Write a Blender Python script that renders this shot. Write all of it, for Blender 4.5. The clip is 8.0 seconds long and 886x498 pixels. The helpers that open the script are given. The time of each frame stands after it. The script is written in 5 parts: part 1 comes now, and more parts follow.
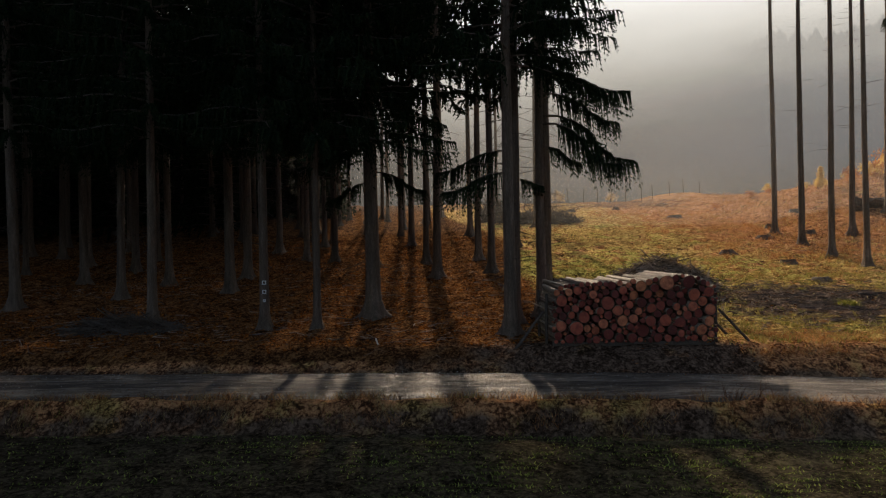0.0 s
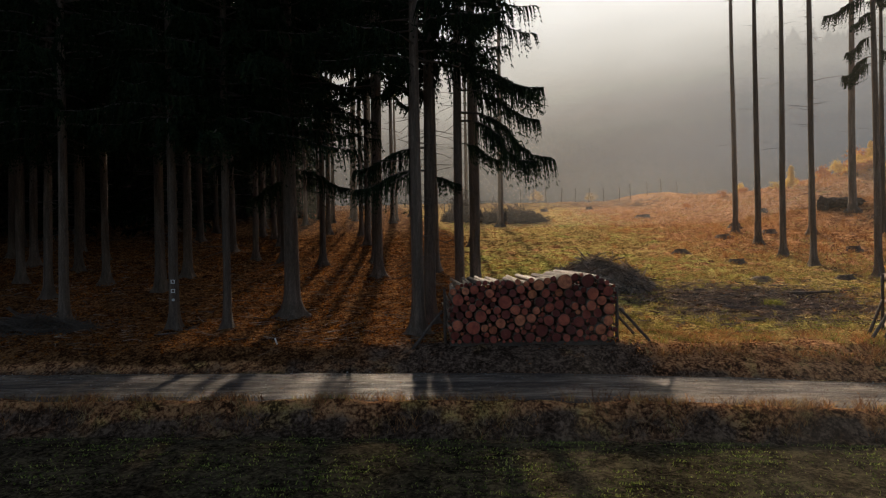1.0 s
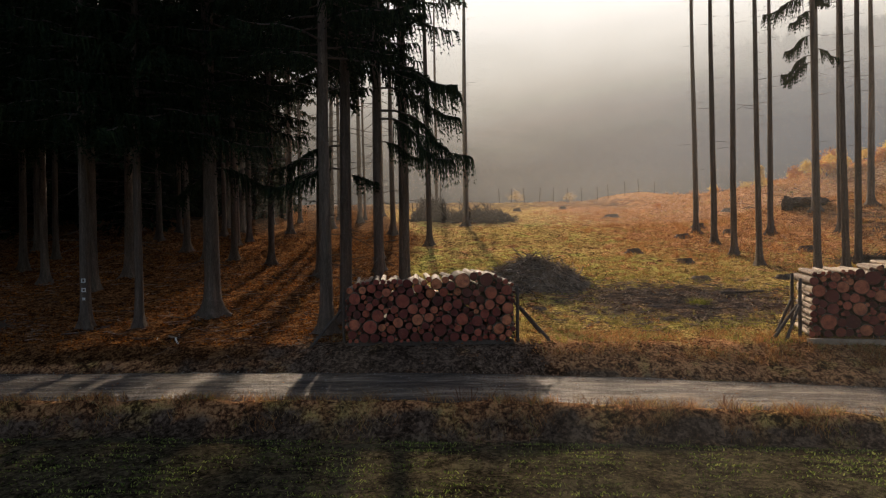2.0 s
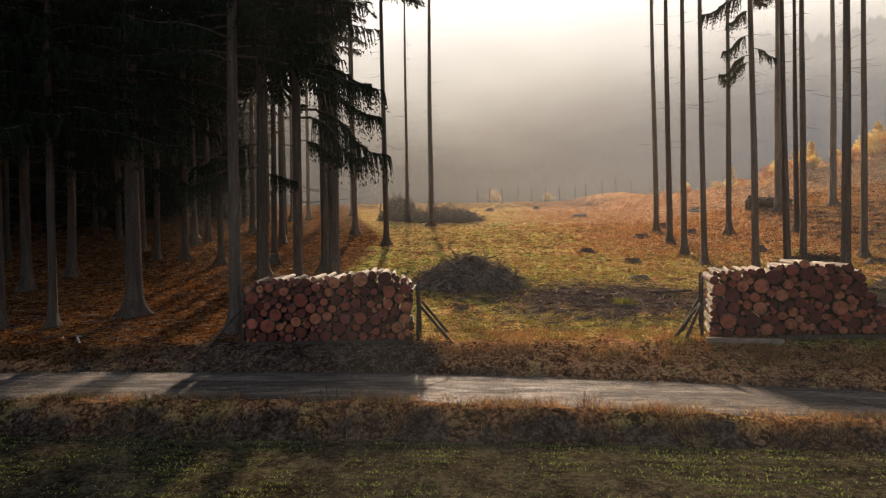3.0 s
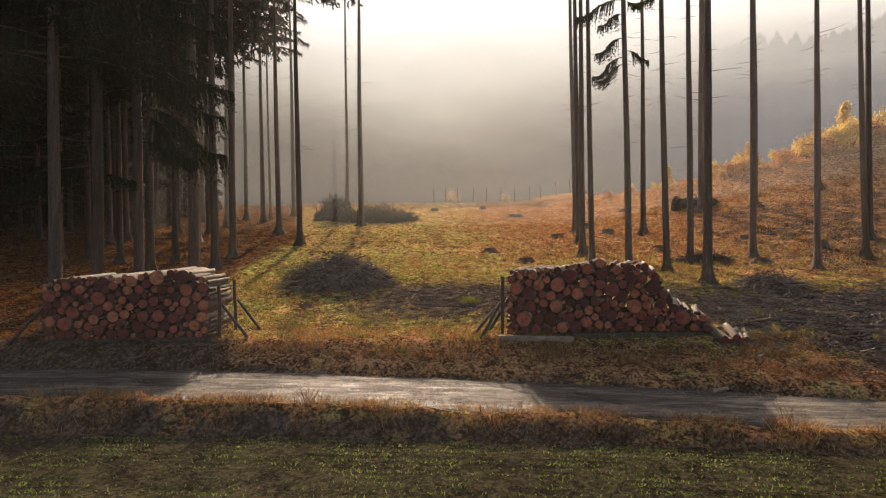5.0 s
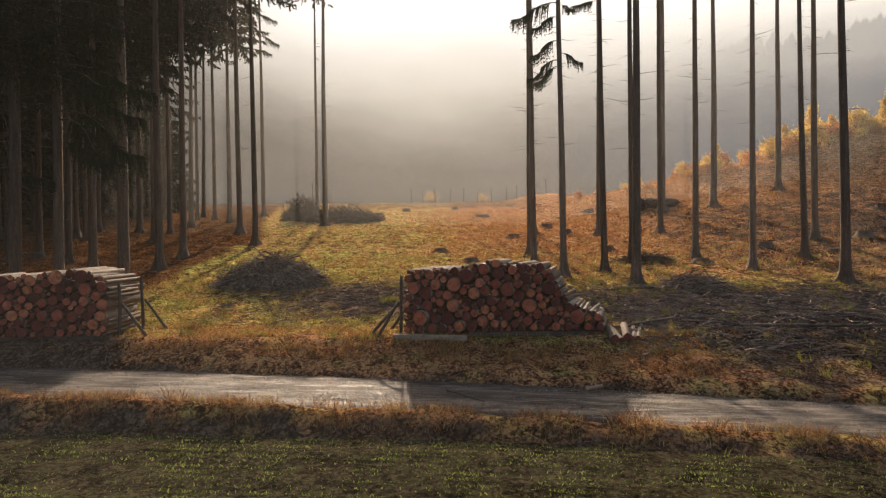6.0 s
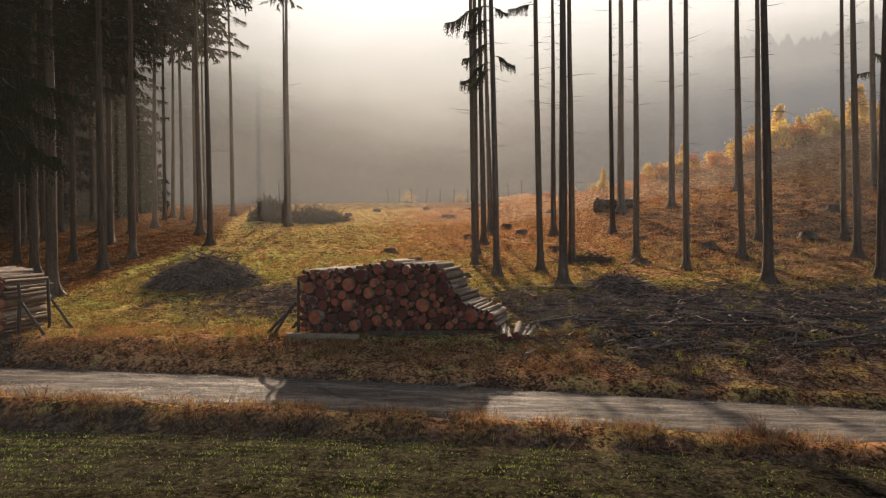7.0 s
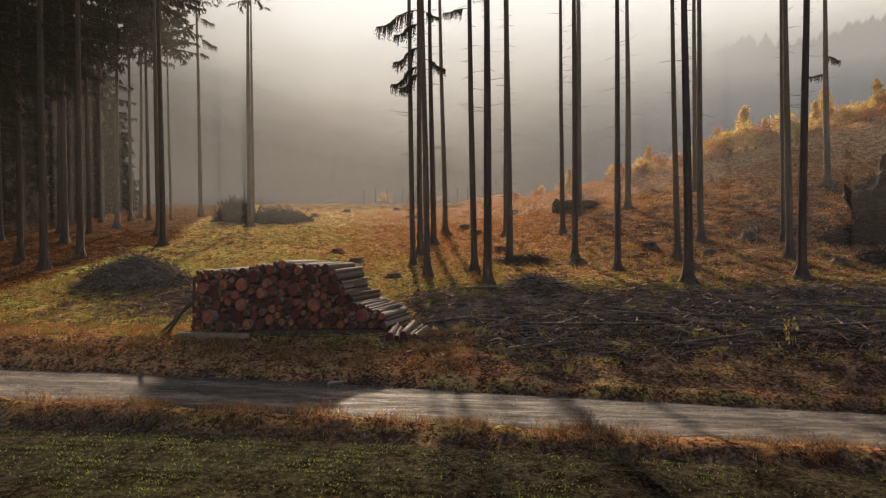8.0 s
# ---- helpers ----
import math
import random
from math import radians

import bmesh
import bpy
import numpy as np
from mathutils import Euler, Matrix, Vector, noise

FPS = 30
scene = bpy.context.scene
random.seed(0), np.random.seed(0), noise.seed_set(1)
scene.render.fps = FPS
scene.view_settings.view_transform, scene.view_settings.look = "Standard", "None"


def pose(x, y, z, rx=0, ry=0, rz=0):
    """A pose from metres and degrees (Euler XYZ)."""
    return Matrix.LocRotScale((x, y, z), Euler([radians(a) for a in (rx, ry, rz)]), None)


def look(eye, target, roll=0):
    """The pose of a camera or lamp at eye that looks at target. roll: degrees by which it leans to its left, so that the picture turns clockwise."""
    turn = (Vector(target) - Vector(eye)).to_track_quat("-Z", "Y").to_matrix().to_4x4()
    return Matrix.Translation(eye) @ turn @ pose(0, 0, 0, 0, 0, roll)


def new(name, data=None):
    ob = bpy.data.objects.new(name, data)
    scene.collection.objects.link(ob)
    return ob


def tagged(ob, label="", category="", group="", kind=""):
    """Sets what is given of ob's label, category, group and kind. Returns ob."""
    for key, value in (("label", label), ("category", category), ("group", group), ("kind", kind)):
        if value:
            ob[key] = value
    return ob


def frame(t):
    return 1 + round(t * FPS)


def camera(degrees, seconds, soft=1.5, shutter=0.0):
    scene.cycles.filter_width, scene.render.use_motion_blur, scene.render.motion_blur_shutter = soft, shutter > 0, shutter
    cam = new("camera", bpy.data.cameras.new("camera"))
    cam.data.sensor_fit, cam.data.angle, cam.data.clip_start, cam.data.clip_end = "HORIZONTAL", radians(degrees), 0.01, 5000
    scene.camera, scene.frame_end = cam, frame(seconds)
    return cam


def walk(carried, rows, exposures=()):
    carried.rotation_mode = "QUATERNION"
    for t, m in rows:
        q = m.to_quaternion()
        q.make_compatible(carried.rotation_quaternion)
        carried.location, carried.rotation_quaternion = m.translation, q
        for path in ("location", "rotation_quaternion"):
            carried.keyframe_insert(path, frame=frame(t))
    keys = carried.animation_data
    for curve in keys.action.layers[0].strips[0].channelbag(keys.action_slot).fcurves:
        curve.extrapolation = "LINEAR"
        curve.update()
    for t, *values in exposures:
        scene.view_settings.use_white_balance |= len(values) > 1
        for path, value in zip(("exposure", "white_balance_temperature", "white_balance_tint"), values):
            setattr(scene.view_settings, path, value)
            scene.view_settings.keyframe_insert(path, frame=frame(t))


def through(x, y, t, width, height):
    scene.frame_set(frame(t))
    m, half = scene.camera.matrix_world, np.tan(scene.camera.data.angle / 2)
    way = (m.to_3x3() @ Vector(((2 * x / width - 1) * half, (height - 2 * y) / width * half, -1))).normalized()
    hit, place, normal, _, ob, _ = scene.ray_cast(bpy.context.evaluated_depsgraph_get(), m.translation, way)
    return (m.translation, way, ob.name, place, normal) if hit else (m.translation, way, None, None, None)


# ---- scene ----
cam = camera(72.0, 8.0, soft=1.2)
PATH = [
    (0, (0.000, 0.000, 3.300), (0.015, 10.000, 3.252), -0.94),
    (0.5, (1.444, 0.164, 3.250), (1.476, 10.164, 3.201), -0.92),
    (1, (2.858, 0.289, 3.202), (2.909, 10.288, 3.155), -0.91),
    (1.5, (4.249, 0.375, 3.158), (4.320, 10.375, 3.111), -0.89),
    (2, (5.623, 0.426, 3.118), (5.714, 10.425, 3.071), -0.87),
    (2.5, (6.986, 0.442, 3.080), (7.099, 10.441, 3.034), -0.85),
    (3, (8.344, 0.425, 3.046), (8.479, 10.424, 3.000), -0.83),
    (3.5, (9.703, 0.376, 3.015), (9.861, 10.374, 2.969), -0.82),
    (4, (11.069, 0.296, 2.988), (11.250, 10.295, 2.942), -0.80),
    (4.5, (12.449, 0.189, 2.963), (12.652, 10.187, 2.918), -0.78),
    (5, (13.849, 0.054, 2.942), (14.074, 10.051, 2.897), -0.76),
    (5.5, (15.274, -0.106, 2.924), (15.520, 9.890, 2.879), -0.75),
    (6, (16.731, -0.291, 2.909), (16.998, 9.706, 2.865), -0.73),
    (6.5, (18.226, -0.498, 2.898), (18.512, 9.498, 2.854), -0.71),
    (7, (19.765, -0.726, 2.890), (20.069, 9.270, 2.846), -0.69),
    (7.5, (21.354, -0.973, 2.885), (21.675, 9.022, 2.842), -0.68),
    (8, (23.000, -1.238, 2.883), (23.335, 8.756, 2.840), -0.66),
]
EXPOSURES = [(0.0, -0.36, 6450, 10), (1.5, -0.26, 6550, 11), (3.0, 0.0, 6800, 14), (4.0, 0.06, 6800, 14), (6.0, 0.06, 6750, 13), (6.8, -0.04, 6750, 13), (7.5, -0.24, 6700, 12), (8.0, -0.28, 6700, 12)]
walk(cam, [(t, look(eye, target, roll)) for t, eye, target, roll in PATH], exposures=EXPOSURES)

# ---- light ----
SUN_AZ, SUN_EL = -2.5, 25.0      # degrees: azimuth from +y towards +x, elevation
sun_way = Vector((math.sin(radians(SUN_AZ)) * math.cos(radians(SUN_EL)), math.cos(radians(SUN_AZ)) * math.cos(radians(SUN_EL)), math.sin(radians(SUN_EL))))
sun = new("sun", bpy.data.lights.new("sun", "SUN"))
sun.data.energy, sun.data.angle, sun.data.color = 7.0, radians(1.3), (1.0, 0.825, 0.625)
sun.matrix_world = look(sun_way * 100, (0, 0, 0))
world = bpy.data.worlds.new("world")
scene.world = world
world.use_nodes = True
wn = world.node_tree
sky = wn.nodes.new("ShaderNodeTexSky")
sky.sky_type, sky.sun_disc, sky.sun_elevation, sky.sun_rotation = "NISHITA", False, radians(SUN_EL), radians(SUN_AZ)
sky.air_density, sky.dust_density, sky.ozone_density = 1.0, 6.0, 0.6
wn.links.new(sky.outputs[0], wn.nodes["Background"].inputs[0])
wn.nodes["Background"].inputs[1].default_value = 0.2

# ---- materials ----
class Nodes:
    """A small wrapper to write node trees shortly."""
    def __init__(self, name):
        self.m = bpy.data.materials.new(name)
        self.m.use_nodes = True
        self.t = self.m.node_tree
        self.t.nodes.clear()
        self.out = self.t.nodes.new("ShaderNodeOutputMaterial")

    def n(self, kind, ins=None, **props):
        nd = self.t.nodes.new("ShaderNode" + kind)
        for k, v in props.items():
            setattr(nd, k, v)
        for k, v in (ins or {}).items():
            self.put(nd.inputs[k], v)
        return nd

    def put(self, socket, v):
        if hasattr(v, "outputs"):
            v = v.outputs[0]
        if hasattr(v, "is_output"):
            self.t.links.new(v, socket)
        else:
            socket.default_value = v

    def coord(self, scale=(1, 1, 1), which="Object"):
        tc = self.n("TexCoord")
        return self.n("Mapping", {"Vector": tc.outputs[which], "Scale": scale})

    def noise(self, vec, scale, detail=4.0, rough=0.6):
        return self.n("TexNoise", {"Vector": vec, "Scale": scale, "Detail": detail, "Roughness": rough}).outputs[0]

    def ramp(self, fac, stops):
        r = self.n("ValToRGB", {"Fac": fac})
        while len(r.color_ramp.elements) < len(stops):
            r.color_ramp.elements.new(0.5)
        for e, (p, c) in zip(r.color_ramp.elements, stops):
            e.position, e.color = p, (*c, 1) if len(c) == 3 else c
        return r.outputs[0]

    def mix(self, fac, a, b, mode="MIX"):
        x = self.n("Mix", data_type="RGBA", blend_type=mode)
        for s, v in ((x.inputs[0], fac), (x.inputs[6], a), (x.inputs[7], b)):
            self.put(s, (*v, 1) if isinstance(v, tuple) and len(v) == 3 else v)
        return x.outputs[2]

    def math(self, op, a, b=0.0):
        x = self.n("Math", operation=op)
        self.put(x.inputs[0], a)
        self.put(x.inputs[1], b)
        return x.outputs[0]

    def span(self, v, a, b, c=0.0, d=1.0):
        return self.n("MapRange", {"Value": v, "From Min": a, "From Max": b, "To Min": c, "To Max": d}).outputs[0]

    def done(self, color, rough=0.8, bump=None, strength=0.4, dist=0.02, spec=0.3, through=0.0):
        p = self.n("BsdfPrincipled", {"Base Color": color, "Roughness": rough, "Specular IOR Level": spec})
        if bump is not None:
            b = self.n("Bump", {"Height": bump, "Strength": strength, "Distance": dist})
            self.put(p.inputs["Normal"], b)
        shader = p
        if through:
            tr = self.n("BsdfTranslucent", {"Color": color})
            shader = self.n("MixShader", {0: through})
            self.t.links.new(p.outputs[0], shader.inputs[1])
            self.t.links.new(tr.outputs[0], shader.inputs[2])
        self.t.links.new(shader.outputs[0], self.out.inputs[0])
        return self.m


def mat_ground():
    k = Nodes("ground_cover")
    v = k.coord()
    big, mid, fine = k.noise(v, 0.35), k.noise(v, 2.2, 6, 0.65), k.noise(v, 14, 8, 0.75)
    grain = k.noise(v, 55, 4, 0.7)
    patch_a, patch_b = k.noise(v, 1.1, 5, 0.6), k.noise(k.n("VectorMath", {0: v, 1: (37, 11, 5)}, operation="ADD"), 0.9, 5, 0.62)
    tuft = k.n("TexVoronoi", {"Vector": k.n("VectorMath", {0: v, 1: k.n("TexNoise", {"Vector": v, "Scale": 4.0}).outputs[1]}, operation="ADD"), "Scale": 4.6}).outputs[0]
    speck = k.math("ADD", k.math("MULTIPLY", fine, 0.5), k.math("MULTIPLY", grain, 0.2))
    fine = k.math("ADD", speck, k.math("MULTIPLY", mid, 0.3))
    fine = k.math("ADD", fine, k.span(tuft, 0.05, 0.75, 0.06, -0.08))
    a = k.n("Attribute", attribute_name="cover_a")
    b = k.n("Attribute", attribute_name="cover_b")
    sa, sb = k.n("SeparateColor", {0: a.outputs[0]}), k.n("SeparateColor", {0: b.outputs[0]})
    grass = k.ramp(fine, [(0.395, (0.055, 0.037, 0.016)), (0.455, (0.335, 0.2, 0.064)), (0.525, (0.78, 0.54, 0.19))])
    green = k.ramp(fine, [(0.395, (0.032, 0.033, 0.011)), (0.455, (0.24, 0.215, 0.05)), (0.525, (0.66, 0.59, 0.16))])
    rust = k.ramp(fine, [(0.395, (0.06, 0.028, 0.015)), (0.455, (0.32, 0.138, 0.06)), (0.525, (0.74, 0.38, 0.17))])
    litter = k.ramp(fine, [(0.37, (0.018, 0.008, 0.005)), (0.455, (0.1, 0.042, 0.017)), (0.555, (0.31, 0.155, 0.06))])
    soil = k.ramp(fine, [(0.38, (0.024, 0.015, 0.01)), (0.465, (0.09, 0.057, 0.038)), (0.56, (0.24, 0.16, 0.11))])
    plough = k.ramp(fine, [(0.37, (0.014, 0.01, 0.007)), (0.46, (0.06, 0.045, 0.029)), (0.56, (0.145, 0.112, 0.07))])

    def edge(mask, n, w=0.35, g=1.5):
        s = k.math("ADD", mask, k.math("MULTIPLY", k.math("SUBTRACT", n, 0.5), g))
        return k.span(s, 0.5 - w / 2, 0.5 + w / 2)

    c = k.mix(edge(sa.outputs[1], patch_a, 0.3, 2.6), grass, green)
    c = k.mix(edge(sb.outputs[1], patch_b, 0.3, 2.6), c, rust)
    c = k.mix(edge(sa.outputs[0], mid, 0.5, 0.9), c, litter)
    c = k.mix(k.span(patch_b, 0.36, 0.28, 0, 0.7), c, k.mix(0.5, soil, litter))
    c = k.mix(edge(sa.outputs[2], patch_a, 0.4, 1.6), c, soil)
    sprout = k.mix(k.math("MULTIPLY", sb.outputs[2], k.span(k.math("ADD", grain, k.math("MULTIPLY", mid, 0.35)), 0.68, 0.9, 0.0, 0.7)), plough, (0.085, 0.105, 0.028))
    c = k.mix(sb.outputs[0], c, sprout)
    tone = k.span(big, 0.3, 0.7, 0.78, 1.15)
    c = k.mix(1.0, c, k.n("CombineColor", {0: tone, 1: tone, 2: tone}), "MULTIPLY")
    h = k.math("ADD", k.math("MULTIPLY", patch_a, 1.2), k.math("ADD", k.math("MULTIPLY", fine, 1.6), k.math("MULTIPLY", grain, 0.3)))
    h = k.math("MULTIPLY", h, k.span(sa.outputs[2], 0.2, 0.8, 1.0, 0.6))
    return k.done(c, 1.0, h, 1.0, 0.125, 0.0)


def mat_road():
    """Wet gravel: worn pale wheel tracks with damp streaks, a browner crown, muddy margins."""
    k = Nodes("wet_gravel")
    v = k.coord()
    lane = k.n("SeparateColor", {0: k.n("Attribute", attribute_name="lane").outputs[0]})
    streak = k.noise(k.coord((0.34, 2.7, 1)), 1.9, 8, 0.8)
    mid, fine = k.noise(v, 1.6, 6, 0.65), k.noise(v, 26, 6, 0.8)
    blot = k.noise(k.coord((0.45, 1.4, 1)), 2.2, 7, 0.75)
    peb = k.n("TexVoronoi", {"Vector": v, "Scale": 20.0}).outputs[0]
    mixed = k.math("ADD", k.math("MULTIPLY", streak, 0.46), k.math("ADD", k.math("MULTIPLY", fine, 0.26), k.math("MULTIPLY", blot, 0.28)))
    tracks = k.math("ADD", lane.outputs[0], k.math("MULTIPLY", k.math("SUBTRACT", streak, 0.5), 1.6))
    worn = k.span(tracks, 0.15, 0.75)
    c = k.ramp(mixed, [(0.41, (0.021, 0.014, 0.009)), (0.5, (0.083, 0.057, 0.038)), (0.595, (0.24, 0.18, 0.122))])
    pale = k.ramp(mixed, [(0.4, (0.044, 0.032, 0.023)), (0.49, (0.16, 0.12, 0.086)), (0.58, (0.38, 0.3, 0.22))])
    c = k.mix(worn, c, pale)
    c = k.mix(k.span(mid, 0.54, 0.66, 0, 0.7), c, (0.055, 0.036, 0.024))
    c = k.mix(k.span(k.math("ADD", lane.outputs[1], k.math("MULTIPLY", k.math("SUBTRACT", blot, 0.5), 1.8)), 0.35, 0.75, 0, 0.9), c, (0.04, 0.026, 0.017))
    c = k.mix(k.span(peb, 0.0, 0.3, 0.4, 0.0), c, (0.3, 0.245, 0.185))
    damp = k.math("MULTIPLY", k.span(streak, 0.47, 0.62), k.span(mid, 0.4, 0.56))
    rough = k.span(damp, 0.0, 1.0, 0.82, 0.4)
    return k.done(c, rough, k.math("ADD", k.math("MULTIPLY", mixed, 2.4), k.math("MULTIPLY", fine, 0.8)), 1.0, 0.075, 0.42)


def mat_bark(name, dark, mid, light):
    k = Nodes(name)
    v = k.coord((1, 1, 0.22))
    rnd = k.n("ObjectInfo").outputs["Random"]
    plates = k.n("TexVoronoi", {"Vector": v, "Scale": 16.0}, feature="F1").outputs[0]
    n1, n2 = k.noise(v, 3.0, 5), k.noise(v, 30, 6, 0.75)
    f = k.math("ADD", k.math("MULTIPLY", n2, 0.6), k.math("MULTIPLY", n1, 0.4))
    c = k.ramp(f, [(0.33, dark), (0.5, mid), (0.68, light)])
    tone = k.span(rnd, 0, 1, 0.75, 1.2)
    c = k.mix(1.0, c, k.n("CombineColor", {0: tone, 1: tone, 2: tone}), "MULTIPLY")
    c = k.mix(k.span(k.noise(k.coord((1, 1, 0.4)), 1.1, 3), 0.55, 0.75, 0, 0.35), c, (0.09, 0.095, 0.055))
    return k.done(c, 0.9, k.math("ADD", plates, n2), 0.8, 0.03, 0.15)


def mat_cut():
    """Sawn log ends: rings round the pith, radial cracks, tone that changes from log to log."""
    k = Nodes("sawn_end")
    v = k.coord()
    rnd = k.n("ObjectInfo").outputs["Random"]
    flat = k.n("VectorMath", {0: v, 1: (1, 0, 1)}, operation="MULTIPLY")
    r = k.n("VectorMath", {0: flat}, operation="LENGTH").outputs["Value"]
    wob = k.noise(v, 3.0, 3)
    rings = k.math("SINE", k.math("MULTIPLY", k.math("ADD", r, k.math("MULTIPLY", wob, 0.25)), 60.0))
    grain = k.noise(v, 22, 5, 0.7)
    base = k.ramp(rnd, [(0.0, (0.075, 0.02, 0.017)), (0.38, (0.24, 0.05, 0.036)), (0.7, (0.6, 0.14, 0.075)), (1.0, (0.78, 0.27, 0.12))])
    c = k.mix(k.span(rings, -1, 1, 0.0, 0.22), base, (0.10, 0.04, 0.025))
    c = k.mix(k.span(grain, 0.4, 0.75, 0, 0.6), c, (0.085, 0.03, 0.022))
    shift = k.n("VectorMath", {0: v, 1: k.n("ObjectInfo").outputs["Location"]}, operation="ADD")
    c = k.mix(k.span(k.noise(shift, 2.6, 4), 0.42, 0.68, 0, 0.75), c, (0.15, 0.032, 0.027))
    c = k.mix(k.span(k.noise(shift, 5.5, 3), 0.58, 0.74, 0, 0.3), c, (0.66, 0.28, 0.13))
    c = k.mix(k.span(r, 0.42, 0.47, 0, 0.85), c, (0.075, 0.035, 0.024))
    return k.done(c, 0.8, k.math("ADD", grain, k.math("MULTIPLY", rings, 0.15)), 0.5, 0.01, 0.2)


def mat_logbark():
    k = Nodes("log_bark")
    v = k.coord((1, 0.3, 1))
    rnd = k.n("ObjectInfo").outputs["Random"]
    n1, n2 = k.noise(v, 3.5, 5), k.noise(v, 26, 6, 0.7)
    bark = k.ramp(n2, [(0.33, (0.06, 0.036, 0.024)), (0.55, (0.17, 0.112, 0.075)), (0.7, (0.3, 0.22, 0.16))])
    pale = k.ramp(n2, [(0.36, (0.13, 0.09, 0.06)), (0.6, (0.46, 0.36, 0.26))])
    s = k.span(k.math("ADD", k.math("MULTIPLY", n1, 0.8), k.math("MULTIPLY", k.math("FRACT", k.math("MULTIPLY", rnd, 7.3)), 0.55)), 0.62, 0.82)
    return k.done(k.mix(s, bark, pale), 0.8, k.math("ADD", n1, n2), 0.6, 0.02, 0.2)


def mat_leaf(name, a, b, c3, through=0.35, scale=1.5):
    k = Nodes(name)
    isl = k.n("NewGeometry").outputs["Random Per Island"]
    n = k.noise(k.coord(), scale, 3)
    c = k.ramp(k.math("ADD", k.math("MULTIPLY", isl, 0.6), k.math("MULTIPLY", n, 0.4)), [(0.2, a), (0.5, b), (0.8, c3)])
    return k.done(c, 0.9, spec=0.02, through=through)


def mat_plain(name, a, b, scale=6.0, rough=0.85, bump=0.5):
    k = Nodes(name)
    n = k.noise(k.coord(), scale, 6, 0.7)
    n2 = k.noise(k.coord(), scale * 0.2, 3)
    return k.done(k.ramp(k.math("ADD", k.math("MULTIPLY", n, 0.65), k.math("MULTIPLY", n2, 0.35)), [(0.35, a), (0.65, b)]), rough, n, bump, 0.03, 0.2)


def mat_mist(name, thick, color, x0, x1, z0, z1, z2, z3, r0=40.0, r1=30.0):
    """Thin drifting mist, for the nearest sheet lens glare: mostly clear, scatters the light that falls through it;
    fades out above and at the ground.
    """
    k = Nodes(name)
    geo = k.n("NewGeometry").outputs["Position"]
    z = k.n("SeparateXYZ", {0: geo}).outputs[2]
    wisps = k.noise(k.n("Mapping", {"Vector": geo, "Scale": (0.02, 0.02, 0.045)}), 1.0, 4, 0.55)
    f = k.math("MULTIPLY", k.span(z, z0, z1), k.span(z, z3, z2))
    f = k.math("MULTIPLY", f, k.span(wisps, 0.25, 0.7, 0.35, 1.0))
    f = k.math("MULTIPLY", f, thick)
    x = k.n("SeparateXYZ", {0: geo}).outputs[0]
    f = k.math("MULTIPLY", f, k.math("MULTIPLY", k.span(x, x0, x0 + r0), k.span(x, x1, x1 - r1)))
    tr = k.n("BsdfTranslucent", {"Color": (*color, 1)})
    cl = k.n("BsdfTransparent")
    mx = k.n("MixShader", {0: f})
    k.t.links.new(cl.outputs[0], mx.inputs[1])
    k.t.links.new(tr.outputs[0], mx.inputs[2])
    k.t.links.new(mx.outputs[0], k.out.inputs[0])
    return k.m


